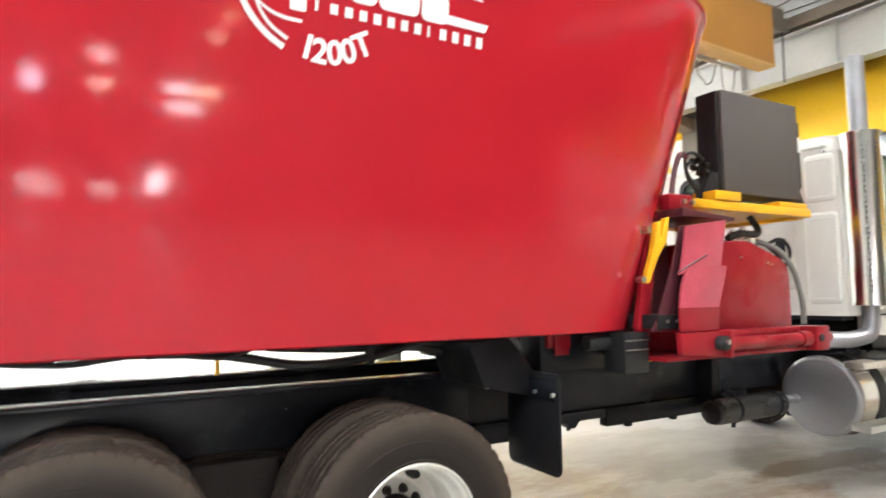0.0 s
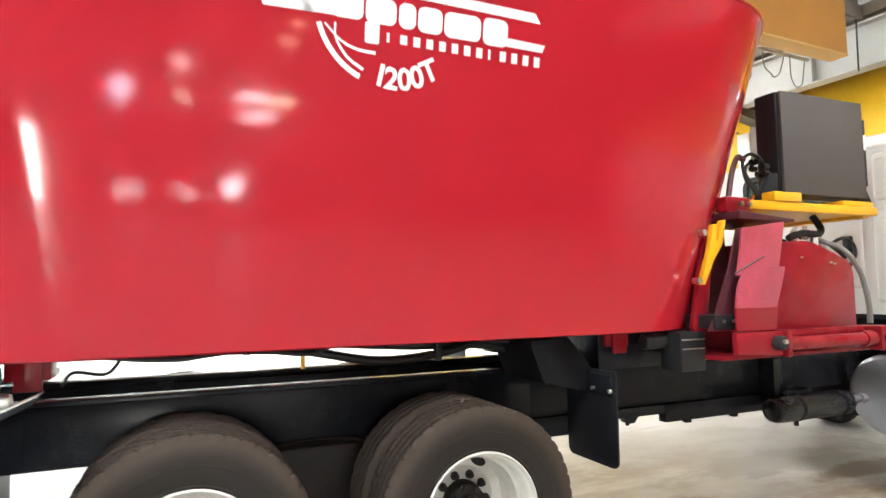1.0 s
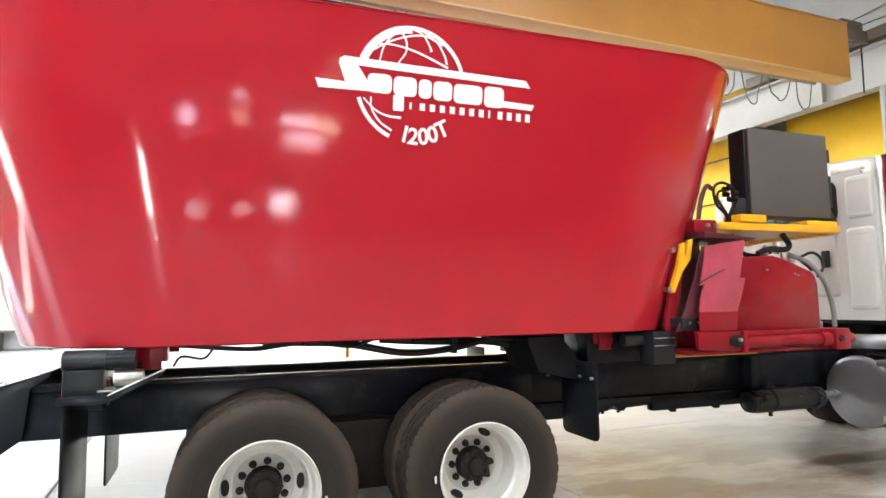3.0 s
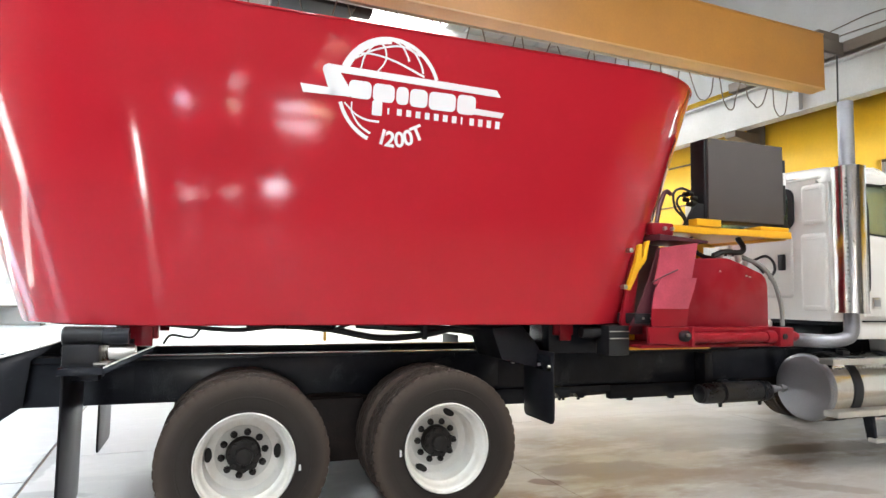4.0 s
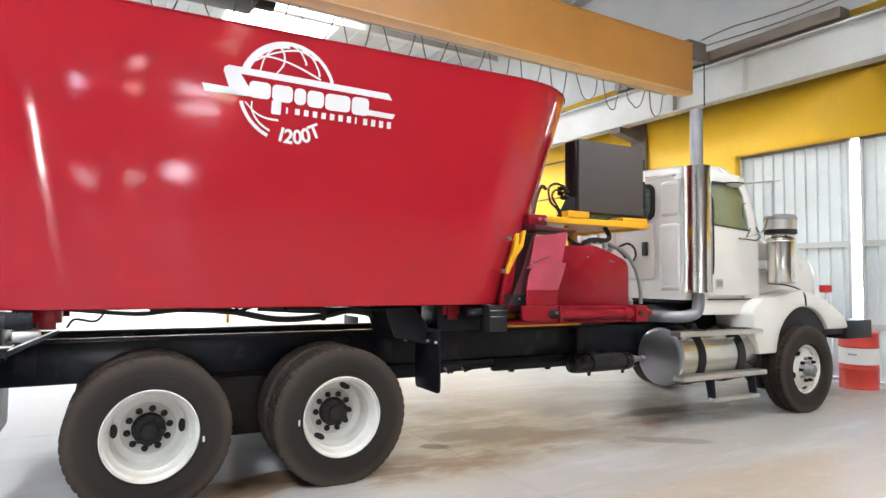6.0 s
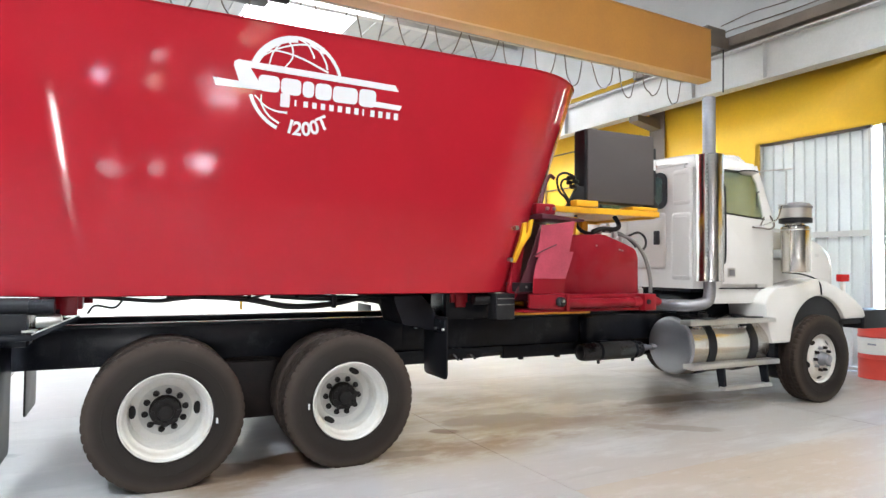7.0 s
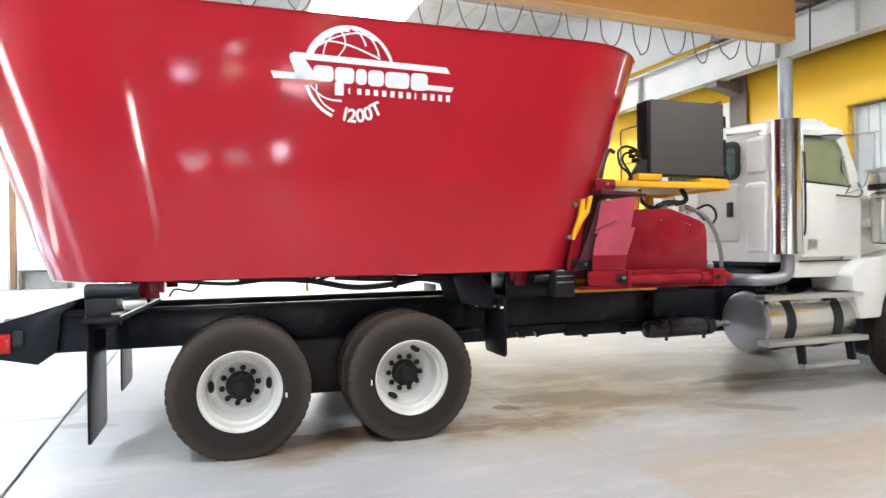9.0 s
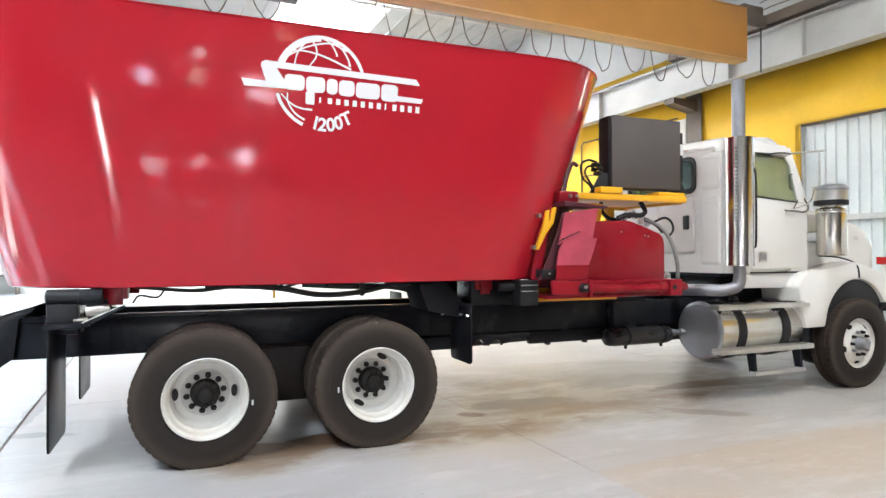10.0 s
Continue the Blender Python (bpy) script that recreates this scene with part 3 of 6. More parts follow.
for v in (-9.6, -1.2, 7.595, 16.1, 24.7):
    col = thing("wall_column", "grey-brown steel column with a runway bracket on the yellow wall", "column", kind="structure", group="wall columns", at=HALL)
    cb = box(EAST - 0.075, EAST - 0.055, v - 0.21, v + 0.21, 0, RZ1 + 0.3)
    box(EAST - 0.055, EAST - 0.004, v - 0.012, v + 0.012, 0, RZ1 + 0.3, bm=cb)
    part("shaft", cb, BROWNSTEEL, col)
    bk = prism([(RU - 0.10, RZ0 - 0.001), (EAST - 0.076, RZ0 - 0.001), (EAST - 0.076, RZ0 - 0.24), (RU + 0.10, RZ0 - 0.16), (RU - 0.10, RZ0 - 0.12)], "y", v - 0.10, v + 0.16)
    part("bracket", bk, BROWNSTEEL, col, "dark steel bracket")
    part("pilaster", box(EAST - 0.09, EAST - 0.004, v + 0.22, v + 0.49, 0, RZ0 - 0.33, 0.006), WALLWHITE, col, "white painted pilaster")

# sagging cables along the sheeting above the runway
wc = thing("wall_cable", "loosely sagging dark cables clipped along the metal sheeting", "cable", at=HALL)
for z0, amp, ph in ((6.42, 0.05, 0.0), (6.62, 0.08, 0.4)):
    pts = []
    for k in range(41):
        v = -4.0 + k * 0.25
        pts.append((EAST - 0.01, v, z0 - amp * abs(math.sin(1.1 * v + ph))))
    part("strand", tube(pts, 0.011, 6, 2), BROWNSTEEL, wc)

# conduit on the yellow wall
cd = thing("wall_conduit", "thin dark conduit loop on the yellow wall", "conduit", at=HALL)
part("pipe", tube([(EAST - 0.03, 11.57, 2.2), (EAST - 0.03, 11.57, 4.66), (EAST - 0.03, 11.50, 4.73), (EAST - 0.03, 8.1, 4.73)], 0.020, 8, 1, smooth=False), BROWNSTEEL, cd)
part("branch", tube([(EAST - 0.03, 11.54, 3.80), (EAST - 0.03, 8.1, 3.78)], 0.018, 8, 1, smooth=False), BROWNSTEEL, cd)

# ---- gate of two hanging leaves
def gate_leaf(v0, v1, u, label):
    g = thing("sliding_gate_leaf", label, "gate", group="gate leaves", at=HALL)
    b = bmesh.new()
    n = int((v1 - v0) / 0.18)
    prof = []
    step = (v1 - v0) / n
    for i in range(n):
        a = v0 + i * step
        prof += [(u + 0.03, a), (u + 0.03, a + step * 0.80), (u, a + step * 0.86), (u, a + step * 0.94)]
    prof.append((u + 0.03, v1))
    back = [(x + 0.012, y) for x, y in reversed(prof)]
    prism(prof + back, "z", 0.06, 4.045, bm=b)
    part("corrugated_sheet", b, SHEET, g)
    for z in (0.92, 2.28):
        part("cross_rail", box(u - 0.04, u - 0.002, v0 + 0.001, v1 - 0.001, z - 0.05, z + 0.05), GREYSTEEL, g)
    part("top_rail", box(u - 0.045, u - 0.003, v0, v1, 4.0, 4.045), BROWNSTEEL, g)
    for v in (v0, v1 - 0.045):
        part("stile", box(u - 0.044, u - 0.001, v, v + 0.045, 0.06, 3.999), GREYSTEEL, g)
    part("bottom_rail", box(u - 0.045, u - 0.003, v0, v1, 0.0, 0.06), GREYSTEEL, g)
    return g


gate_leaf(3.31, 5.262, EAST + 0.16, "pale grey corrugated metal gate leaf, pulled not quite shut")
gate_leaf(0.61, 3.17, EAST + 0.20, "grey corrugated metal gate leaf beside a slit of daylight")

# ---- overhead crane bridge
crane = thing("overhead_crane", "orange painted overhead crane bridge girder with cable loops", "crane", at=HALL)
CV0, CV1, CZ0, CZ1, CU1 = 5.13, 5.40, 5.00, 5.93, 9.47
part("girder_web", box(WEST + 4, CU1, CV0 + 0.012, CV1 - 0.012, CZ0 + 0.02, CZ1 - 0.02), CRANE, crane)
part("bottom_flange", box(WEST + 4, CU1 + 0.01, CV0, CV1, CZ0, CZ0 + 0.03, 0.004), CRANEFLANGE, crane, "paler tan lower flange")
part("top_flange", box(WEST + 4, CU1 + 0.01, CV0, CV1, CZ1 - 0.03, CZ1, 0.004), CRANE, crane)
part("end_plate", box(CU1, CU1 + 0.02, CV0 + 0.02, CV1 - 0.02, CZ0 + 0.031, CZ1 - 0.031), CRANE, crane)
part("end_carriage", box(RU - 0.15, RU + 0.15, 2.95, 7.6, RZ1 + 0.075, RZ1 + 0.26, 0.01), BROWNSTEEL, crane, "dark steel end carriage on the rail")
part("girder_seat", box(CU1 + 0.021, RU - 0.161, CV0 + 0.10, CV1 - 0.10, RZ1 + 0.02, CZ1 - 0.01, 0.01), BROWNSTEEL, crane)
part("festoon_rail", box(WEST + 4, CU1, CV1 + 0.30, CV1 + 0.34, CZ0 + 0.12, CZ0 + 0.16), GREYSTEEL, crane)
rng = random.Random(4)
for i in range(17):
    u0 = -0.6 + i * 0.60
    sag, w = 0.40 + rng.uniform(-0.06, 0.12), 0.44 + rng.uniform(-0.05, 0.08)
    pts = [(u0 + w * (k / 6), CV1 + 0.32 + rng.uniform(-0.03, 0.03), CZ0 + 0.12 - sag * (1 - ((k - 3) / 3) ** 2) ** 0.8) for k in range(7)]
    part("cable_loop", tube(pts, 0.009, 6, 4), BROWNSTEEL, crane)

hoist = part("hoist_trolley", box(0.95, 1.95, 5.92, 6.42, 5.16, 5.58, 0.03), BLACKPLASTIC, crane, "dark hoist trolley on the girder")
part("hoist_motor", lathe([(0, 0.45), (0.12, 0.46), (0.16, 0.52), (0.16, 0.90), (0.10, 0.95)], "x", (0, 6.15, 5.34), 20), BLACKPLASTIC, hoist)
part("drum", lathe([(0, 1.951), (0.17, 1.96), (0.17, 2.20), (0.12, 2.22), (0, 2.22)], "x", (0, 6.18, 5.36), 20), RUST, hoist)
part("hanger_frame", box(1.2, 1.7, 5.60, 6.25, 5.581, 5.80, 0.01), BROWNSTEEL, hoist)
part("control_box", box(0.30, 0.55, 5.95, 6.3, 5.05, 5.30, 0.02), GREYSTEEL, hoist)
part("drop_cable", tube([(RU - 0.20, 5.32, 6.1), (RU - 0.205, 5.32, 5.6), (RU - 0.20, 5.33, 4.93)], 0.014, 6, 3), HOSE, crane, "dark cable hanging at the girder end")
part("end_buffer", box(CU1 + 0.1, RU - 0.18, 5.28, 5.50, CZ1 + 0.0, CZ1 + 0.16, 0.02), BROWNSTEEL, crane)

# ---- far end of the hall
fd = thing("door_far", "white double door with a window in the far wall", "door", kind="structure", at=HALL)
part("leaf", box(-9.3, -7.75, NORTH - 0.06, NORTH - 0.004, 0, 2.8, 0.01), WALLWHITE, fd)
part("pane", box(-9.0, -8.2, NORTH - 0.075, NORTH - 0.062, 1.4, 2.3, 0.01), GLASS_BLUE, fd, "pale window pane")
for u in (-7.5, -12.0):
    tagged(part("post", box(u - 0.11, u + 0.11, NORTH - 0.40, NORTH - 0.18, 0, 5.4, 0.005), WOOD, None, at=HALL), "orange-brown steel post before the far wall", "post", kind="structure", group="far posts")
tagged(part("trim_beam", box(WEST + 0.02, -4.2, NORTH - 0.45, NORTH - 0.13, 5.41, 5.85, 0.005), GREYSTEEL, None, at=HALL), "pale beam across the far wall", "beam", kind="structure")
loft = thing("loft_front", "brown boarded loft front with pale battens", "loft", kind="structure", at=HALL)
part("boards", box(WEST + 0.1, -6.2, NORTH - 0.30, NORTH - 0.14, 5.86, 8.2), WOOD, loft)
for z in (6.6, 7.3, 7.9):
    part("batten", box(WEST + 0.1, -6.2, NORTH - 0.34, NORTH - 0.302, z, z + 0.05), PAPER, loft)
bench = thing("workbench", "grey open-fronted workbench against the far wall", "bench", at=HALL)
part("top", box(-7.2, -5.2, NORTH - 0.9, NORTH - 0.2, 0.78, 0.86, 0.01), BROWNSTEEL, bench)
for u in (-7.18, -5.32):
    part("side_panel", box(u, u + 0.1, NORTH - 0.88, NORTH - 0.22, 0, 0.78, 0.005), BROWNSTEEL, bench)
part("back_panel", box(-7.07, -5.33, NORTH - 0.30, NORTH - 0.26, 0.05, 0.77), GREYSTEEL, bench)
for u in (-6.85, -6.0):
    tagged(part("wall_box", box(u, u + 0.45, NORTH - 0.12, NORTH - 0.004, 1.75, 2.1, 0.01), GREYSTEEL, None, at=HALL), "small grey electrical box on the far wall", "electrical box", group="wall boxes")

# ---- red and white barrel by the gate
barrel = thing("oil_drum", "red steel drum with a white painted band", "barrel", at=HALL @ pose(10.62, 3.04, 0))
part("lower_shell", lathe([(0, 0), (0.265, 0), (0.275, 0.012), (0.268, 0.03), (0.268, 0.29), (0.277, 0.31), (0.268, 0.33), (0.268, 0.379), (0, 0.379)], "z", n=36), BARRELRED, barrel)
part("band", lathe([(0.269, 0.38), (0.269, 0.629)], "z", n=36), PAPER, barrel, "white band with a small printed mark")
part("upper_shell", lathe([(0, 0.63), (0.268, 0.63), (0.277, 0.65), (0.268, 0.67), (0.268, 0.84), (0.276, 0.86), (0.265, 0.87), (0.25, 0.855), (0, 0.855)], "z", n=36), BARRELRED, barrel)
part("printed_mark", moved(box(-0.10, 0.02, -0.002, 0.002, 0.52, 0.545), pose(-0.2725, 0, 0, 0, 0, 90)), STICKER, barrel)

# ---------------------------------------------------------------- the mixer truck
CY = 4.10                       # centreline
truck = thing("feed_mixer_truck", "white cab truck carrying a glossy red feed mixer tub", "truck")


# ---- wheels
def tyre_mesh(width, r=0.547, rim=0.305, n=240):
    w = width / 2
    prof = [(rim, -w * 0.80), (rim + 0.012, -w * 0.93), (rim + 0.05, -w * 0.97), (rim + 0.10, -w * 1.0), (rim + 0.15, -w * 0.985), (r - 0.045, -w * 0.94),
            (r - 0.012, -w * 0.90), (r, -w * 0.82), (r, -w * 0.52), (r - 0.014, -w * 0.48), (r - 0.014, -w * 0.42), (r, -w * 0.38), (r, -w * 0.06), (r - 0.014, -w * 0.03)]
    prof = prof + [(a, -b) for a, b in reversed(prof)]
    b = bmesh.new()
    rings = []
    for k, (rad, a) in enumerate(prof):
        shoulder = rad > r - 0.03 and abs(a) > w * 0.5
        ring = []
        for i in range(n):
            t = 2 * math.pi * i / n
            cut = 0.008 if shoulder and i % 5 == 0 else (0.004 if rad >= r and i % 4 == 2 and not shoulder else 0.0)
            q = rad - cut
            ring.append(b.verts.new((q * math.cos(t), a, q * math.sin(t))))
        rings.append(ring)
    for r0, r1 in zip(rings, rings[1:] + rings[:1]):
        for i in range(n):
            j = (i + 1) % n
            b.faces.new((r0[i], r0[j], r1[j], r1[i]))
    # raised lettering band and bead line
    lathe([(rim + 0.105, -w * 1.0), (rim + 0.108, -w * 1.008), (rim + 0.114, -w * 1.008), (rim + 0.118, -w * 0.995)], "y", n=64, bm=b, closed=True)
    lathe([(rim + 0.020, -w * 0.94), (rim + 0.022, -w * 0.985), (rim + 0.028, -w * 0.985), (rim + 0.031, -w * 0.95)], "y", n=64, bm=b, closed=True)
    return b


def dual_wheel(x, spin, flip=False):
    """Outer and inner wheel of one end of a driven axle. Local y points inboard; y = 0 is the outer tyre face."""
    m = pose(x, 2.812, 0.532) if not flip else pose(x, 2 * CY - 2.86, 0.532, 0, 0, 180)
    spin_m = pose(0, 0, 0, 0, spin, 0)
    wheel = part("rear_wheel", moved(lathe([(0.312, -0.002), (0.319, 0.002), (0.321, 0.012), (0.312, 0.024), (0.300, 0.030), (0.289, 0.044), (0.285, 0.060), (0.281, 0.105), (0.272, 0.118), (0.262, 0.128), (0.260, 0.20), (0.262, 0.255),
                                            (0.246, 0.282), (0.212, 0.280), (0.112, 0.276), (0.112, 0.290), (0.212, 0.294), (0.252, 0.298), (0.275, 0.27), (0.278, 0.16), (0.292, 0.06), (0.306, 0.02)], "y", n=72, closed=True), spin_m),
                 RIM, truck, "white painted deep-dish rear wheel", at=m)
    part("tyre", moved(tyre_mesh(0.27), pose(0, 0.135, 0)), RUBBER, wheel)
    part("inner_tyre", moved(tyre_mesh(0.27, n=120), pose(0, 0.475, 0)), RUBBER, wheel)
    part("inner_rim", lathe([(0.298, 0.36), (0.28, 0.40), (0.28, 0.58), (0.298, 0.60)], "y", n=40), RIM, wheel)
    part("brake_drum", lathe([(0.21, 0.31), (0.21, 0.66)], "y", n=32), RUST, wheel)
    for k in range(10):
        a = math.radians(36 * k + spin + 9)
        c = (0.143 * math.cos(a), 0.276, 0.143 * math.sin(a))
        nb = lathe([(0.025, 0.006), (0.025, -0.006), (0.020, -0.010), (0.020, -0.028), (0.012, -0.032), (0.012, -0.044)], "y", c, 8)
        part("wheel_nut", nb, HUB, wheel)
    # dark discs give the hand holes their shaded inside
    for k in (0, 180):
        hb = lathe([(0.033, -0.001), (0.033, 0.003)], "y", (0, 0, 0), 20)
        moved(hb, pose(0, 0, 0, 0, -k - spin, 0) @ pose(0.226, 0.2785, 0) @ Matrix.Diagonal((0.80, 1, 1.5, 1)))
        part("hand_hole", hb, HUB, wheel, "dark oval disc for a hand hole")
    part("wheel_disc", lathe([(0.117, 0.2725), (0.184, 0.2745), (0.188, 0.2785), (0.117, 0.2785)], "y", n=56, closed=True), DISC, wheel, "greyer bolting face of the wheel")
    part("hub", lathe([(0.116, 0.285), (0.110, 0.225), (0.104, 0.218), (0.104, 0.196), (0.090, 0.190), (0.060, 0.184), (0.053, 0.160), (0.030, 0.152), (0.0, 0.152)], "y", n=28), HUB, wheel, "black hub with a bolted axle flange")
    for k in range(8):
        a = math.radians(45 * k + spin)
        part("axle_bolt", lathe([(0.024, 0.210), (0.024, 0.192), (0.016, 0.188), (0.016, 0.166), (0.0, 0.164)], "y", (0.090 * math.cos(a), 0, 0.090 * math.sin(a)), 8), HUB, wheel)
    part("balance_mark", box(0.338, 0.352, -0.006, 0.004, -0.072, -0.034) if spin < 60 else box(-0.358, -0.346, -0.006, 0.004, -0.035, 0.01), PAPER, wheel, "small white mark on the sidewall")
    return wheel


dual_wheel(0.346, 0)
dual_wheel(1.732, 62)
dual_wheel(0.36, 20, True)
dual_wheel(1.72, 80, True)


def steer_wheel(x, flip=False):
    m = pose(x, 2.80, 0.542) if not flip else pose(x, 2 * CY - 2.84, 0.545, 0, 0, 180)
    wheel = part("steer_wheel", lathe([(0.330, 0.012), (0.333, 0.022), (0.322, 0.034), (0.300, 0.045), (0.292, 0.075), (0.262, 0.085), (0.215, 0.045), (0.150, 0.036), (0.150, 0.050),
                                       (0.215, 0.060), (0.27, 0.10), (0.30, 0.09), (0.315, 0.05)], "y", n=64, closed=True), RIM, truck, "white painted steer wheel", at=m)
    part("tyre", moved(tyre_mesh(0.29), pose(0, 0.145, 0)), RUBBER, wheel)
    part("disc", lathe([(0.0, 0.034), (0.165, 0.032), (0.172, 0.040), (0.172, 0.052), (0.0, 0.052)], "y", n=36), RIM, wheel)
    part("hub", lathe([(0.090, 0.036), (0.084, 0.0), (0.070, -0.02), (0.066, -0.06), (0.050, -0.075), (0.0, -0.078)], "y", n=24), TANKEND, wheel, "grey hub cap")
    for k in range(10):
        a = math.radians(36 * k)
        part("wheel_nut", lathe([(0.022, 0.036), (0.020, 0.02), (0.018, -0.008), (0.011, -0.014), (0.0, -0.014)], "y", (0.142 * math.cos(a), 0, 0.142 * math.sin(a)), 8), RUST if k % 3 else TANKEND, wheel)
    # hand holes laid on as dark discs for their shade
    for k in range(5):
        hb = lathe([(0.026, -0.001), (0.026, 0.003)], "y", (0, 0, 0), 18)
        moved(hb, pose(0, 0, 0, 0, 72 * k + 20, 0) @ pose(0.238, 0.058, 0, 0, 0, 40) @ Matrix.Diagonal((0.95, 1, 1.6, 1)))
        part("hand_hole", hb, HUB, wheel)
    part("brake_drum", lathe([(0.2, 0.1), (0.2, 0.3)], "y", n=24), RUST, wheel)
    return wheel


SX = 7.86
steer_wheel(SX)
steer_wheel(SX, True)

# ---- axles, springs
for x in (0.36, 1.72):
    ab = rod((x, 3.3, 0.545), (x, 4.9, 0.545), 0.075)
    lathe([(0.0, -0.2), (0.16, -0.16), (0.22, 0), (0.16, 0.16), (0.0, 0.2)], "x", (x, CY, 0.545), 20, bm=ab)
    part("drive_axle", ab, RUST, truck, "oily dark iron drive axle")
for y in (3.62, 4.58):
    for k in range(5):
        part("spring_leaf", tube([(0.30 + k * 0.06, y, 0.66 + k * 0.022), (1.04, y, 0.74 + k * 0.022), (1.78 - k * 0.06, y, 0.66 + k * 0.022)], 0.012, 4, 6), RUST, truck)
    part("trunnion", box(0.80, 1.28, y - 0.08, y + 0.10, 0.30, 0.80, 0.03), RUST, truck, "oily spring saddle")
    part("walking_beam", prism([(0.36, 0.46), (1.04, 0.34), (1.72, 0.46), (1.72, 0.56), (1.04, 0.48), (0.36, 0.56)], "y", y - 0.05, y + 0.05, 0.01), RUST, truck)
part("steer_axle", box(SX - 0.06, SX + 0.06, 3.1, 5.1, 0.42, 0.56, 0.02), RUST, truck)
part("torque_box", box(0.74, 1.36, 3.72, 4.48, 0.33, 0.85, 0.02), RUST, truck, "dark suspension crossmember")

# ---- frame rails
for y0, y1 in ((3.65, 3.74), (4.46, 4.55)):
    fb = box(-1.46, 8.35, y0, y1, 0.80, 1.10, 0.006)
    part("frame_rail", fb, BLACK, truck)
    part("subframe_rail", box(-1.05, 5.28, y0 - 0.02, y1 + 0.02, 1.102, 1.145, 0.004), BLACK, truck)
part("side_plate", box(-0.4, 2.50, 3.615, 3.648, 0.83, 1.12, 0.004), BLACK, truck, "glossy black reinforcing plate")
part("lower_skid", box(3.68, 5.30, 3.62, 3.70, 0.665, 0.798, 0.006), BLACK, truck)
for x in (3.92, 4.41, 4.9):
    part("skid_bolt", box(x - 0.025, x + 0.025, 3.63, 3.68, 0.640, 0.664, 0.004), BLACK, truck)
part("hanger_plate", prism([(2.10, 0.80), (2.10, 0.70), (2.30, 0.665), (2.96, 0.668), (3.00, 0.70), (3.03, 0.745), (3.10, 0.745), (3.13, 0.695), (3.22, 0.70), (3.24, 0.735), (3.30, 0.735), (3.33, 0.69), (3.38, 0.69), (3.42, 0.735), (3.67, 0.735), (3.67, 0.80)], "y", 3.615, 3.70, 0.003), BLACK, truck, "notched black frame bracket")
for x in (3.15, 3.19, 3.35):
    part("frame_bolt", bolt_head((x, 3.66, 0.686), 0.016, "z", 0.03), BLACK, truck)
part("lower_skid", box(3.15, 5.65, 4.50, 4.60, 0.645, 0.798, 0.01), BLACK, truck)
part("spring_hanger", prism([(2.18, 0.80), (2.30, 0.70), (2.42, 0.72), (2.52, 0.80)], "y", 3.60, 3.75, 0.005), BLACK, truck)
for x in (-1.4, -0.5, 0.9, 2.3, 3.6, 4.9, 6.3):
    part("crossmember", box(x, x + 0.1, 3.741, 4.459, 0.84, 1.05, 0.005), BLACK, truck)
for i in range(7):
    x = 3.02 + i * 0.14
    part("frame_bolt", bolt_head((x, 3.645, 0.76 if i % 2 else 0.79), 0.014, "y", 0.03), BLACK, truck)
part("gearbox", box(5.4, 6.6, 3.8, 4.4, 0.56, 0.95, 0.08), RUST, truck, "dark driveline casing")
part("engine_sump", box(6.7, 8.2, 3.75, 4.45, 0.42, 1.0, 0.08), RUST, truck, "dark engine sump")
part("driveshaft", rod((1.8, CY, 0.62), (5.0, CY, 0.72), 0.06), RUST, truck)

# ---- tail end
for y0, y1 in ((3.60, 3.63), (4.57, 4.60)):
    part("tail_plate", prism([(-1.49, 0.78), (-1.22, 0.72), (-1.08, 0.82), (-1.05, 1.13), (-0.95, 1.20), (-0.93, 1.235), (-1.49, 1.07)], "y", y0, y1, 0.003), BLACK, truck)
part("tail_crossbeam", box(-1.465, -1.40, 3.741, 4.459, 0.82, 1.02, 0.008), BLACK, truck)
part("tail_lamp", box(-1.485, -1.40, 3.572, 3.598, 0.83, 0.985, 0.006), LAMPRED, truck, "red square tail lamp")
part("marker_lamp", box(-1.39, -1.31, 3.572, 3.598, 0.88, 1.01, 0.012), BLACKPLASTIC, truck)
part("hitch_deck", prism([(-1.49, 1.072), (-0.94, 1.235), (-0.94, 1.243), (-1.49, 1.08)], "y", 3.59, 4.61, 0.002), STEEL, truck, "bare sloping deck plate")
for k in range(6):
    part("rivet", bolt_head((-1.45 + k * 0.09, 3.61, 1.092 + k * 0.0267), 0.008, "z", 0.01), BLACK, truck)

# ---- mud flaps
def flap(x, y0, y1, z0, z1, rnd=0.05):
    """A hanging rubber sheet across the truck, a little bowed, with rounded lower corners."""
    pts = [(y0, z1), (y1, z1)]
    pts += [(y1 - rnd + rnd * math.cos(radians(a)), z0 + rnd + rnd * math.sin(radians(a))) for a in (0, -30, -60, -90)]
    pts += [(y0 + rnd + rnd * math.cos(radians(a)), z0 + rnd + rnd * math.sin(radians(a))) for a in (-90, -120, -150, -180)]
    b = prism(pts, "x", x, x + 0.014, 0.003)
    return b


part("rear_mudflap", flap(-0.715, 2.84, 3.50, 0.22, 1.13), FLAP, truck, "long black rubber mud flap")
part("rear_mudflap", flap(-0.745, 4.42, 5.06, 0.28, 1.10), FLAP, truck)
part("front_mudflap", flap(2.625, 2.87, 3.36, 0.63, 1.19), FLAP, truck, "short black rubber mud flap")
part("front_mudflap", flap(2.60, 4.86, 5.32, 0.62, 1.19), FLAP, truck)
for y in (2.89, 3.05, 3.20, 3.32):
    part("flap_bolt", bolt_head((2.597, y, 1.08), 0.012, "x", 0.02), STEEL, truck)
part("flap_bolt", bolt_head((2.64, 3.61, 1.04), 0.014, "y", 0.03), STEEL, truck)
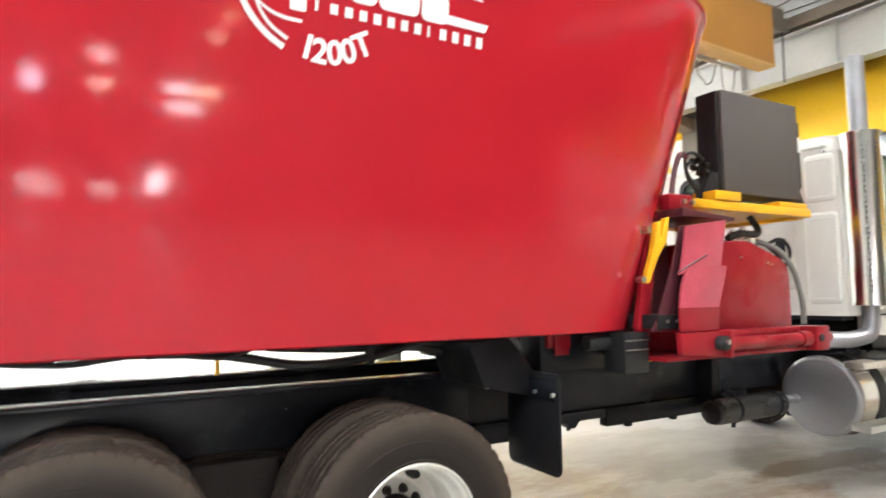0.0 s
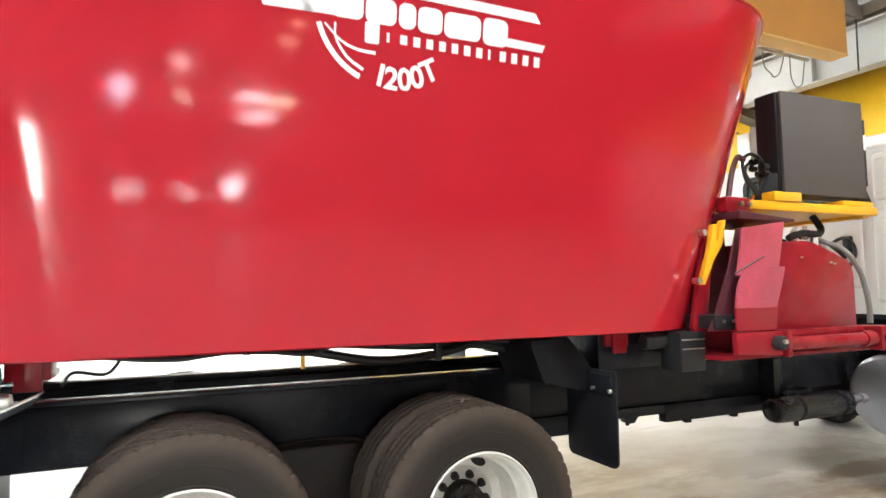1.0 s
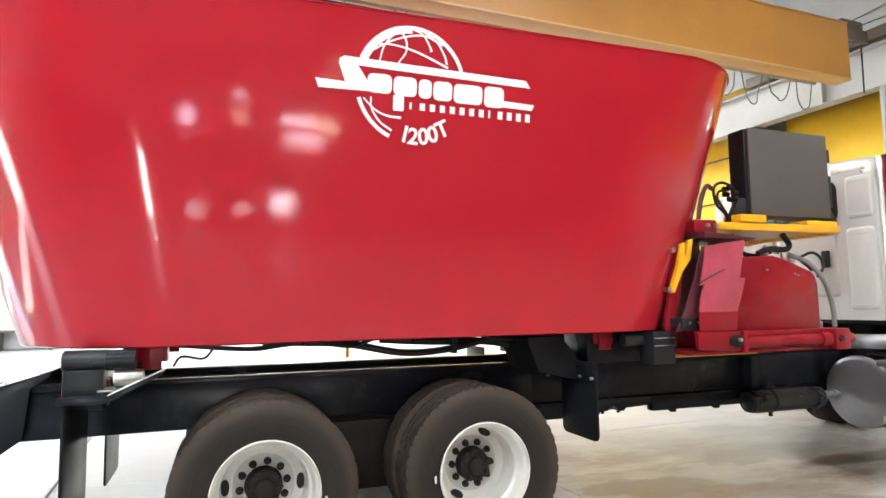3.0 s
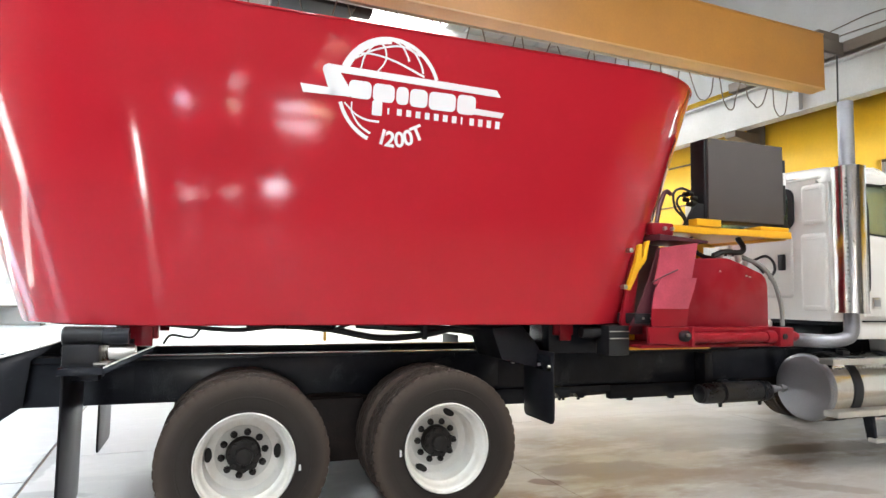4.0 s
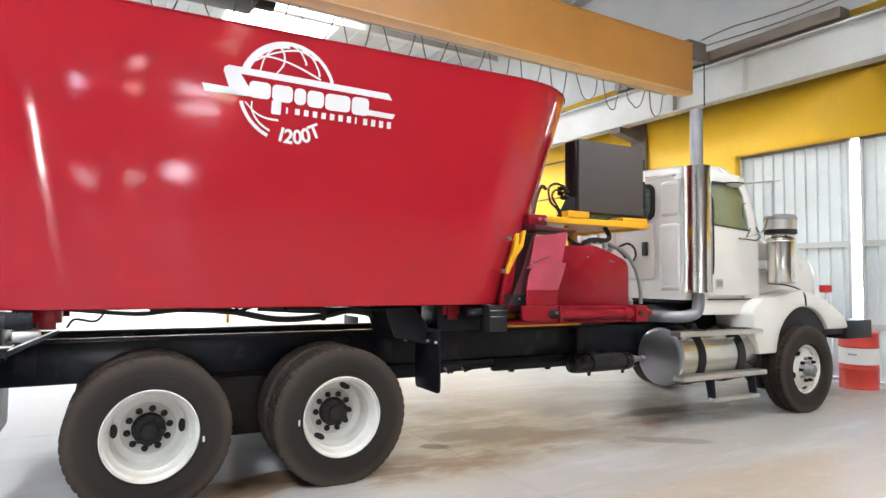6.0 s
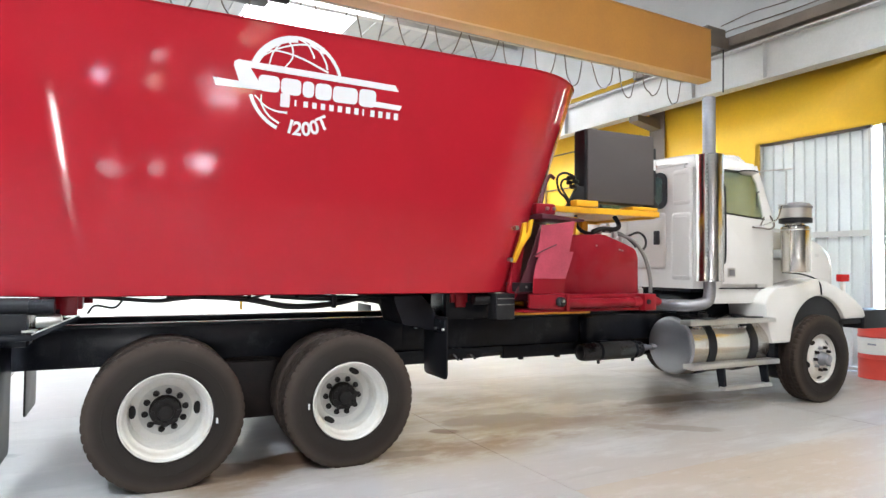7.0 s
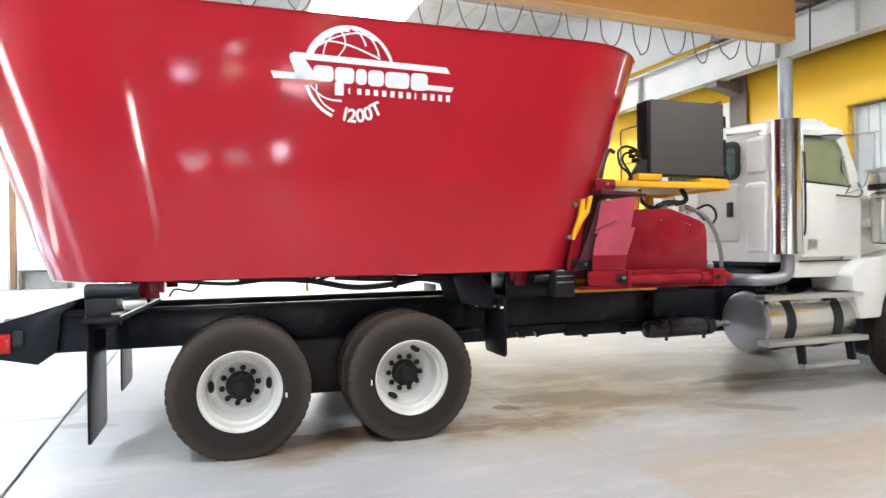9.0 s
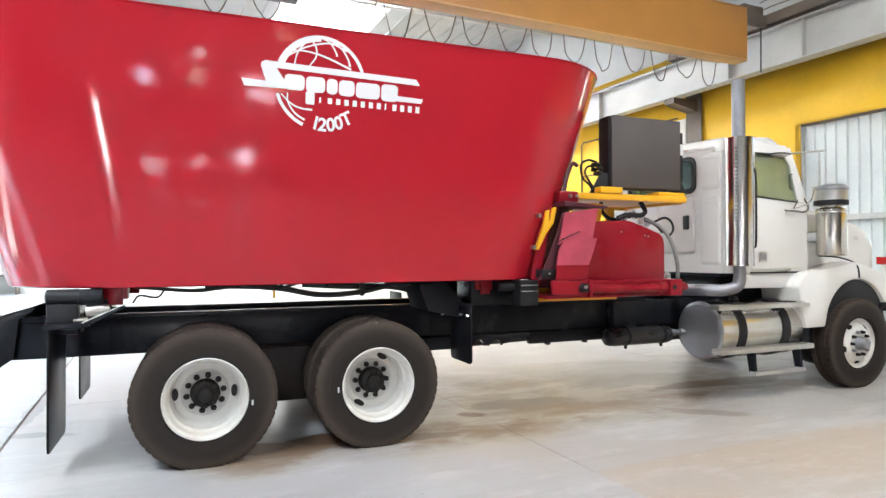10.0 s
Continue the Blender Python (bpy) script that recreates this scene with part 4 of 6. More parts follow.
part("flap_bracket", box(2.615, 2.655, 2.90, 3.66, 1.04, 1.16, 0.006), BLACK, truck)
part("fender_plate", prism([(2.22, 1.372), (2.48, 1.385), (2.585, 1.275), (2.645, 1.19), (2.645, 1.05), (2.60, 1.05), (2.30, 1.12), (2.22, 1.33)], "y", 3.12, 3.60, 0.006), FLAP, truck, "black bent bracket over the mud flap")
for yy in (2.80, 4.60):
    part("flap_hanger", box(-0.735, -0.49, yy, yy + 0.68, 1.118, 1.16, 0.004), BLACK, truck)
part("hanger_wing", prism([(-0.49, 1.118), (-0.22, 1.258), (-0.22, 1.282), (-0.49, 1.155)], "y", 2.80, 2.93, 0.003), BLACK, truck, "bent hanger arm with a bright upper edge")
# steel strip puts the light on the arm's top face into its colour
part("wing_edge", prism([(-0.49, 1.157), (-0.21, 1.285), (-0.205, 1.291), (-0.49, 1.163)], "y", 2.80, 2.93), STEEL, truck, "bright strip for the light along the arm's top")
part("wing_tab", box(-0.56, -0.48, 2.90, 3.02, 1.165, 1.18, 0.003), STEEL, truck)
part("wing_cushion", lathe([(0, -0.50), (0.045, -0.49), (0.05, -0.40), (0.04, -0.34), (0, -0.33)], "x", (0, 3.02, 1.235), 16), STEEL, truck, "bright round cushion under the weigh bar")
part("hanger_web", box(-0.71, -0.55, 3.06, 3.62, 1.05, 1.28, 0.01), BLACK, truck)

# ---- weigh bars and tub feet
x0, x1 = -0.75, -0.53
for y in (3.0, 5.2):
    part("load_bar", lathe([(0, x0), (0.050, x0), (0.060, x0 + 0.01), (0.060, x1), (0, x1)], "x", (0, y, 1.338), 20), BLACKPLASTIC, truck, "black round weigh bar")
    part("load_sleeve", lathe([(0, x1), (0.058, x1), (0.058, x1 + 0.15), (0, x1 + 0.15)], "x", (0, y, 1.336), 20), BLACK, truck)
    part("load_bracket", box(-0.735, -0.535, y - 0.08, y + 0.05, 1.14, 1.29, 0.01), BLACKPLASTIC, truck)
for x in (-0.32, 2.93):
    for y in (3.22, 4.9):
        fb2 = box(x - 0.05, x + 0.06, y - 0.02, y, 1.255, 1.405, 0.004)
        box(x - 0.09, x + 0.09, y, y + 0.16, 1.30, 1.405, 0.004, bm=fb2)
        part("tub_foot", fb2, RED_PART, truck, "red welded tub foot")
part("front_load_bar", lathe([(0, 2.99), (0.042, 2.99), (0.048, 3.0), (0.048, 3.17), (0, 3.17)], "x", (0, 3.05, 1.335), 20), BLACKPLASTIC, truck)
lc = part("load_cover", box(3.16, 3.36, 2.90, 3.08, 1.152, 1.395, 0.008), BLACKPLASTIC, truck, "dark square weigh cell cover")
for z in (1.288, 1.345):
    part("cover_lip", box(3.165, 3.355, 2.892, 2.899, z, z + 0.008, 0.002), STEEL, lc, "thin bright ridge on the cover")
part("load_post", box(2.80, 3.40, 3.25, 3.60, 1.146, 1.385, 0.01), BLACK, truck)
part("load_post", box(2.80, 3.40, 4.6, 4.9, 1.146, 1.385, 0.01), BLACK, truck)

# hoses under the tub
for pts, r in (([(-0.2, 3.55, 1.38), (0.25, 3.5, 1.34), (0.45, 3.5, 1.355), (0.7, 3.5, 1.38)], 0.016),
               ([(0.35, 3.45, 1.385), (0.9, 3.42, 1.36), (1.35, 3.40, 1.28), (1.75, 3.42, 1.30), (2.1, 3.45, 1.37), (2.4, 3.5, 1.38)], 0.026),
               ([(1.2, 3.55, 1.375), (1.6, 3.5, 1.35), (2.1, 3.5, 1.33), (2.5, 3.5, 1.23), (2.75, 3.55, 1.2)], 0.028),
               ([(-0.2, 3.3, 1.26), (-0.15, 3.3, 1.32), (-0.02, 3.35, 1.30), (0.05, 3.4, 1.385)], 0.008)):
    part("hose", tube(pts, r, 10, 6), HOSE, truck, "black hydraulic hose")
for pts, r in (([(-0.12, 3.40, 1.39), (0.18, 3.38, 1.352), (0.42, 3.40, 1.36), (0.62, 3.42, 1.39)], 0.012),
               ([(0.55, 3.36, 1.39), (0.72, 3.36, 1.372), (0.95, 3.37, 1.345), (1.12, 3.40, 1.39)], 0.014),
               ([(1.95, 3.38, 1.39), (2.12, 3.38, 1.355), (2.3, 3.40, 1.36), (2.42, 3.42, 1.39)], 0.014)):
    part("hose", tube(pts, r, 8, 6), HOSE, truck, "black hydraulic hose")
for x in (0.62, 0.98, 1.38):
    part("drop_bolt", bolt_head((x, 3.30, 1.385), 0.016, "z", 0.05), BLACK, truck)
part("hose_clip", box(1.72, 1.76, 3.39, 3.44, 1.26, 1.39, 0.005), BLACKPLASTIC, truck)
part("yellow_cable_tie", box(0.92, 0.94, 3.40, 3.42, 1.26, 1.36), YELLOW, truck)

# ---- tub
Z0, Z1 = 1.40, 3.478
LEAN = 0.33 / 2.17               # how far the sides flare out for each metre of height


def tub_ring(x0, x1, half, rr, rf, n=16):
    """Rounded rectangle round the centreline, with its own radius at the rear and the front."""
    pts = []
    for cx, cy, a0, r in ((x0 + rr, CY - half + rr, 180, rr), (x1 - rf, CY - half + rf, 270, rf), (x1 - rf, CY + half - rf, 0, rf), (x0 + rr, CY + half - rr, 90, rr)):
        for i in range(n + 1):
            a = math.radians(a0 + 90 * i / n)
            pts.append((cx + r * math.cos(a), cy + r * math.sin(a)))
    out = []
    for i, p in enumerate(pts):
        q = pts[(i + 1) % len(pts)]
        out.append(p)
        if (i + 1) % (n + 1) == 0:
            m = 12
            out += [(p[0] + (q[0] - p[0]) * k / m, p[1] + (q[1] - p[1]) * k / m) for k in range(1, m)]
    return out


def tub_at(t, inset=0.0):
    x0 = -1.19 - 0.708 * t
    x1 = 3.73 + 0.622 * t
    half = CY - 2.95 + LEAN * (Z1 - Z0) * t
    return tub_ring(x0 + inset, x1 - inset, half - inset, 1.08 + 0.325 * t - inset, 0.80 + 0.21 * t - inset)


tb = bmesh.new()
levels = [(0.0, 0.10), (0.0, 0.012), (0.004, 0.0)] + [(k / 12, 0.0) for k in range(1, 12)] + [(0.994, 0.0), (0.996, -0.008), (1.0, -0.009), (1.0, 0.02), (0.97, 0.02), (0.02, 0.02)]
rings = []
for t, inset in levels:
    rings.append([tb.verts.new((x, y, Z0 + (Z1 - Z0) * t)) for x, y in tub_at(t, inset)])
for r0, r1 in zip(rings, rings[1:]):
    for i in range(len(r0)):
        j = (i + 1) % len(r0)
        tb.faces.new((r0[i], r0[j], r1[j], r1[i]))
tb.faces.new(rings[0])
tb.faces.new(rings[-1])
part("mixer_tub", tb, RED, truck, "glossy red flared steel mixing tub", smooth=40)


def on_side(x, z, off=0.004):
    """A place on the near flat side of the tub."""
    return (x, 2.95 - LEAN * (z - Z0) - off, z)


def decal(name, outlines, label="", off=0.004, parent=truck):
    b = bmesh.new()
    for pts in outlines:
        b.faces.new([b.verts.new(on_side(x, z, off)) for x, z in pts])
    bmesh.ops.triangulate(b, faces=list(b.faces))
    return part(name, b, DECAL, parent, label)


def arc(cx, cz, r0, r1, a0, a1, n=28, cx2=None, cz2=None):
    """A crescent or band between two arcs."""
    cx2, cz2 = cx if cx2 is None else cx2, cz if cz2 is None else cz2
    quads = []
    for i in range(n):
        a, c = (math.radians(a0 + (a1 - a0) * k / n) for k in (i, i + 1))
        quads.append([(cx + r1 * math.cos(a), cz + r1 * math.sin(a)), (cx + r1 * math.cos(c), cz + r1 * math.sin(c)),
                      (cx2 + r0 * math.cos(c), cz2 + r0 * math.sin(c)), (cx2 + r0 * math.cos(a), cz2 + r0 * math.sin(a))])
    return quads


def stroke(points, w0, w1=None, per=6):
    """A tapering line through points."""
    w1 = w0 if w1 is None else w1
    path = smooth_path([(x, 0, z) for x, z in points], per)
    quads = []
    n = len(path) - 1
    edge = []
    for i, p in enumerate(path):
        d = (path[min(i + 1, n)] - path[max(i - 1, 0)]).normalized()
        w = (w0 + (w1 - w0) * i / n) / 2
        edge.append(((p.x - d.z * w, p.z + d.x * w), (p.x + d.z * w, p.z - d.x * w)))
    for (a, b_), (c, d_) in zip(edge, edge[1:]):
        quads.append([a, c, d_, b_])
    return quads


GX, GZ, GR = 1.215, 3.035, 0.372
emblem = part("emblem", box(1.210, 1.214, 2.700, 2.704, 3.20, 3.204), DECAL, truck, "white globe emblem with bars on the tub side")
decal("globe_arc", arc(GX, GZ, GR - 0.048, GR, 92, 158, 20, GX + 0.006, GZ) + arc(GX, GZ, GR - 0.020, GR, 20, 92, 24, GX - 0.004, GZ - 0.006), "", 0.004, emblem)
decal("globe_arc", arc(GX, GZ, GR - 0.026, GR, 197, 247, 20), "", 0.004, emblem)
for pts in ([(1.00, 3.17), (1.03, 3.27), (1.12, 3.37), (1.21, 3.385)], [(0.94, 3.22), (1.10, 3.31), (1.28, 3.355), (1.42, 3.31)],
            [(0.93, 3.26), (1.08, 3.275), (1.25, 3.245), (1.46, 3.17)], [(1.12, 3.165), (1.17, 3.24), (1.165, 3.32), (1.11, 3.385)],
            [(1.20, 3.39), (1.28, 3.36), (1.33, 3.29), (1.34, 3.26)], [(1.27, 3.385), (1.37, 3.33), (1.43, 3.25), (1.45, 3.19)],
            [(0.90, 2.93), (0.98, 2.86), (1.06, 2.83), (1.15, 2.825)], [(0.95, 2.94), (0.955, 2.87), (1.01, 2.79), (1.09, 2.74)]):
    decal("globe_line", stroke(pts, 0.010, 0.016), "", 0.0036, emblem)
decal("long_bar", [[(0.775, 3.172), (2.030, 3.148), (2.066, 3.098), (0.865, 3.122), (0.742, 3.125), (0.747, 3.155)]], "", 0.0044, emblem)
decal("slant_stroke", [[(0.742, 3.128), (0.862, 3.124), (0.955, 2.995), (0.935, 2.970), (0.800, 2.970)]], "", 0.0044, emblem)
decal("tail_bar", [[(0.598, 3.022), (0.81, 3.016), (0.86, 2.969), (0.62, 2.966)]], "", 0.0044, emblem)
decal("short_bar", [[(1.80, 3.0), (2.10, 2.990), (2.083, 2.950), (1.83, 2.955)]], "", 0.0044, emblem)
# wordmark as plain rounded blocks
def block(x0, x1, z0, z1, r=0.022):
    pts = []
    for cx, cz, a0 in ((x0 + r, z0 + r, 180), (x1 - r, z0 + r, 270), (x1 - r, z1 - r, 0), (x0 + r, z1 - r, 90)):
        pts += [(cx + r * math.cos(math.radians(a0 + 30 * k)), cz + r * math.sin(math.radians(a0 + 30 * k))) for k in range(4)]
    return pts


for x0, x1, z0, z1 in ((0.925, 1.084, 2.966, 3.086), (1.094, 1.250, 2.962, 3.084), (1.262, 1.352, 2.960, 3.082), (1.362, 1.494, 2.956, 3.080), (1.504, 1.710, 2.952, 3.078), (1.722, 1.868, 2.946, 3.084)):
    decal("word_block", [block(x0, x1, z0, z1, 0.034)], "", 0.004, emblem)
decal("word_block", [block(1.094, 1.166, 2.866, 2.966, 0.010)], "", 0.0042, emblem)
for k in range(13):
    x0, w, drop = 1.204 + k * 0.0692, 0.014 if k in (0, 8) else 0.036, k * 0.0012
    decal("small_bar", [[(x0, 2.884 - drop), (x0 + w, 2.884 - drop), (x0 + w, 2.928 - drop * 0.3), (x0, 2.928 - drop * 0.3)]], "", 0.004, emblem)

# readable size mark, set on a curve
def letter(ch, x, z, size, turn):
    cu = bpy.data.curves.new("txt", "FONT")
    cu.body, cu.size, cu.extrude, cu.offset = ch, size, 0.0, 0.004
    ob = bpy.data.objects.new("txt", cu)
    scene.collection.objects.link(ob)
    bpy.context.view_layer.update()
    me = bpy.data.meshes.new_from_object(ob.evaluated_get(bpy.context.evaluated_depsgraph_get()))
    bpy.data.objects.remove(ob)
    b = bmesh.new()
    b.from_mesh(me)
    bpy.data.meshes.remove(me)
    ca, sa = math.cos(math.radians(turn)), math.sin(math.radians(turn))
    for v in b.verts:
        px, pz = v.co.x, v.co.y
        v.co = Vector(on_side(x + px * ca - pz * sa, z + px * sa + pz * ca))
    part("size_character", b, DECAL, emblem)


for ch, x, z, turn in (("1", 1.135, 2.684, -12), ("2", 1.195, 2.668, -4), ("0", 1.272, 2.666, 6), ("0", 1.345, 2.680, 16), ("T", 1.415, 2.712, 27)):
    letter(ch, x, z, 0.145, turn)

# ---- discharge end in front of the tub
part("discharge_side", prism([(3.36, 1.30), (3.42, 1.40), (3.50, 1.98), (3.42, 2.0), (3.30, 1.42)], "y", 2.93, 2.97, 0.006), RED_PART, truck)
part("hinge_block", box(3.60, 3.83, 2.90, 3.0, 2.165, 2.275, 0.02), RED_PART, truck, "red bolted hinge block")
for x in (3.72, 3.80):
    part("hinge_bolt", bolt_head((x, 2.89, 2.225), 0.018, "y", 0.03), STEEL, truck)
part("latch_rod", tube([(3.70, 2.97, 2.28), (3.74, 2.97, 2.44), (3.80, 2.97, 2.56), (3.86, 2.97, 2.54)], 0.020, 8, 4), DARKRED, truck, "dark red latch lever")
part("lift_fork", prism([(3.306, 1.69), (3.345, 1.69), (3.43, 1.85), (3.51, 1.95), (3.545, 2.11), (3.508, 2.10), (3.475, 1.975), (3.458, 1.965), (3.466, 2.08), (3.432, 2.07), (3.395, 1.91), (3.372, 1.85)], "y", 2.86, 2.90, 0.004), YELLOW, truck, "yellow forked lever")
for x, z in ((3.285, 1.715), (3.345, 2.02)):
    part("edge_bolt", bolt_head((x, 2.87, z), 0.022, "y", 0.05), STEEL, truck)
# curtain round the discharge opening: a dark sheet for its shaded part, two rose sheets coloured for its sheen, and a
# red band
# same curtain where it lies in shade, darkened by its colour
part("inner_curtain", prism([(3.30, 1.40), (3.36, 1.49), (3.50, 1.80), (3.585, 2.05), (3.70, 2.06), (3.70, 1.40)], "y", 2.815, 2.828, 0.003), DARKRED, truck, "shaded left part of the curtain in dark red")
# dark sheet set behind as the shade within the opening
part("back_panel", prism([(3.44, 1.30), (4.0, 1.30), (3.95, 2.12), (3.60, 2.14)], "y", 3.25, 3.28), DARKRED, truck)
part("curtain_roof", prism([(3.60, 2.115), (4.10, 2.105), (4.11, 2.125), (3.60, 2.165)], "y", 2.80, 3.30, 0.004), DARKRED, truck, "dark red top plate over the curtain")


def curtain(left, right, y, bulge, n=10):
    """A hanging sheet between two edges given as (x, z) from top to bottom, bulging towards the near side."""
    b = bmesh.new()
    m = 8
    lp, rp = (smooth_path([(x, 0, z) for x, z in e], n) for e in (left, right))
    k = min(len(lp), len(rp))
    grids = []
    for off in (0.0, 0.012):
        grid = []
        for i in range(k):
            p, q = lp[round(i * (len(lp) - 1) / (k - 1))], rp[round(i * (len(rp) - 1) / (k - 1))]
            grid.append([b.verts.new((p.x + (q.x - p.x) * c / m, y + off - bulge * math.sin(math.pi * (0.15 + 0.85 * c / m)) * (0.4 + 0.6 * i / k), p.z + (q.z - p.z) * c / m)) for c in range(m + 1)])
        grids.append(grid)
    for g in grids:
        for i in range(k - 1):
            for c in range(m):
                b.faces.new((g[i][c], g[i + 1][c], g[i + 1][c + 1], g[i][c + 1]))
    front, back = grids
    rim = [(i, 0) for i in range(k)] + [(k - 1, c) for c in range(1, m + 1)] + [(i, m) for i in range(k - 2, -1, -1)] + [(0, c) for c in range(m - 1, 0, -1)]
    for (i, c), (i2, c2) in zip(rim, rim[1:] + rim[:1]):
        b.faces.new((front[i][c], front[i2][c2], back[i2][c2], back[i][c]))
    return b


part("upper_curtain", curtain([(3.575, 2.045), (3.545, 1.90), (3.50, 1.74)], [(3.967, 2.102), (3.93, 1.94), (3.895, 1.79)], 2.770, 0.025), ROSE, truck, "rose splash sheet, its bright sheen put into the colour", smooth=50)
part("lower_curtain", curtain([(3.565, 1.795), (3.50, 1.68), (3.468, 1.54)], [(3.938, 1.802), (3.905, 1.70), (3.842, 1.54)], 2.757, 0.025), ROSE, truck, "rose splash sheet, its bright sheen put into the colour", smooth=50)
part("curtain_band", curtain([(3.468, 1.541), (3.462, 1.47), (3.46, 1.398)], [(3.842, 1.541), (3.828, 1.47), (3.82, 1.398)], 2.748, 0.016), RED_PART, truck, "red lower band of the curtain", smooth=50)
part("curtain_rod", tube([(3.455, 2.735, 1.752), (3.56, 2.722, 1.805), (3.64, 2.72, 1.838), (3.715, 2.73, 1.864)], 0.007, 6, 4), DARKRED, truck)
mb = part("motor_block", box(3.345, 3.53, 2.80, 3.05, 1.415, 1.50, 0.008), BLACKPLASTIC, truck)
for x in (3.42, 3.50):
    part("block_bolt", bolt_head((x, 2.80, 1.46), 0.012, "y", 0.012), STEEL, mb)
part("chute_side", prism([(3.372, 1.268), (3.76, 1.245), (3.775, 1.393), (3.366, 1.397)], "y", 2.66, 2.70, 0.005), RED_PART, truck, "red chute side plate")
part("chute_end", box(3.762, 3.80, 2.63, 3.5, 1.235, 1.40, 0.006), RED_PART, truck)
part("chute_floor", box(3.40, 4.95, 2.80, 5.3, 1.215, 1.24, 0.004), RED_PART, truck)
part("pivot", lathe([(0, 2.60), (0.035, 2.60), (0.045, 2.615), (0.045, 2.66)], "y", (3.70, 0, 1.325), 18), BLACKPLASTIC, truck)
part("bright_bolt", bolt_head((3.69, 2.60, 1.335), 0.016, "y", 0.04), STEEL, truck)
part("roller", lathe([(0, 3.80), (0.045, 3.80), (0.045, 4.70), (0.055, 4.70), (0.055, 4.80), (0, 4.80)], "x", (0, 2.78, 1.30), 20), RED_PART, truck, "red round roller tube")
part("roller_arm", box(3.801, 4.95, 2.84, 2.90, 1.33, 1.385, 0.008), RED_PART, truck)
part("roller_bracket", box(4.82, 4.98, 2.72, 2.86, 1.215, 1.385, 0.01), RED_PART, truck)
part("roller_pin", bolt_head((4.87, 2.715, 1.305), 0.028, "y", 0.012), BLACKPLASTIC, truck)
part("roller_end", lathe([(0, 4.98), (0.05, 4.98), (0.05, 5.06), (0.035, 5.10), (0, 5.10)], "x", (0, 2.80, 1.30), 16), RED_PART, truck)
part("oil_tank", prism([(3.99, 1.241), (3.99, 1.90), (4.02, 1.965), (4.09, 1.985), (4.50, 2.003), (4.56, 1.995), (4.76, 1.932), (4.93, 1.872), (4.975, 1.835), (5.0, 1.76), (5.0, 1.241)], "y", 3.0, 4.2, 0.02), RED_PART, truck, "red rounded steel guard with small bolts")
for x, z in ((4.73, 1.845), (4.77, 1.835), (4.42, 1.88)):
    part("guard_bolt", bolt_head((x, 2.995, z), 0.009, "y", 0.014), STEEL, truck)
part("yellow_skid", box(3.60, 4.64, 3.36, 3.62, 1.147, 1.195, 0.006), YELLOW, truck, "yellow painted skid bar")
part("yellow_step", box(3.605, 3.77, 3.36, 3.60, 1.196, 1.290, 0.006), YELLOW, truck)

# platform
part("platform_beam", box(3.80, 5.29, 2.98, 3.05, 2.21, 2.275, 0.008), YELLOW, truck, "yellow platform edge beam")
part("platform_beam", box(3.80, 5.29, 3.95, 4.02, 2.19, 2.275, 0.008), YELLOW, truck)
part("platform_end", box(5.22, 5.30, 3.051, 3.949, 2.20, 2.29, 0.006), YELLOW, truck)
part("platform_plate", box(3.86, 5.21, 3.052, 3.948, 2.225, 2.24), YELLOW, truck)
part("platform_block", box(4.14, 4.42, 2.965, 3.16, 2.278, 2.345, 0.008), YELLOW, truck, "yellow bolted block")
part("platform_block", box(4.92, 5.28, 3.0, 3.2, 2.278, 2.318, 0.006), YELLOW, truck)
part("platform_post", prism([(4.02, 2.19), (4.34, 2.19), (4.30, 1.95), (4.18, 1.95)], "y", 3.20, 3.28, 0.006), YELLOW, truck, "yellow tapered support post")
part("platform_post", prism([(4.72, 2.19), (4.80, 2.19), (4.80, 2.02), (4.72, 2.02)], "y", 3.60, 3.68, 0.006), YELLOW, truck)

# radiator
rad = part("oil_cooler", box(4.315, 5.25, 3.06, 3.24, 2.345, 3.11, 0.012), BLACKPLASTIC, truck, "large dark grey oil cooler with a mesh screen")
part("screen", box(4.337, 5.255, 3.032, 3.058, 2.350, 3.112, 0.006), MESHGREY, rad, "matt grey mesh screen")
part("side_header", box(5.257, 5.305, 3.045, 3.22, 2.45, 2.99, 0.01), BLACKPLASTIC, rad)
part("label_plate", box(5.262, 5.296, 3.040, 3.0445, 2.74, 2.86), PAPER, rad)
for x0, x1, x2 in ((4.10, 4.34, 4.26), (5.10, 5.30, 5.20)):
    part("foot", prism([(x0, 2.28), (x1 + 0.1, 2.28), (x1 + 0.05, 2.36), (x2 + 0.06, 2.50), (x2 - 0.02, 2.50)] if x0 < 4.5 else [(x0, 2.319), (5.38, 2.319), (5.29, 2.47), (5.257, 2.47), (5.20, 2.36)], "y", 3.07, 3.12, 0.004), BLACKPLASTIC, rad, "black sheet metal foot")
for k in range(6):
    part("fitting", lathe([(0.0, 0), (0.022, 0), (0.022, 0.05), (0.014, 0.06), (0, 0.06)], "x", (4.20, 3.1 + 0.05 * (k % 3), 2.50 + 0.05 * (k // 2)), 10), HUB, rad)
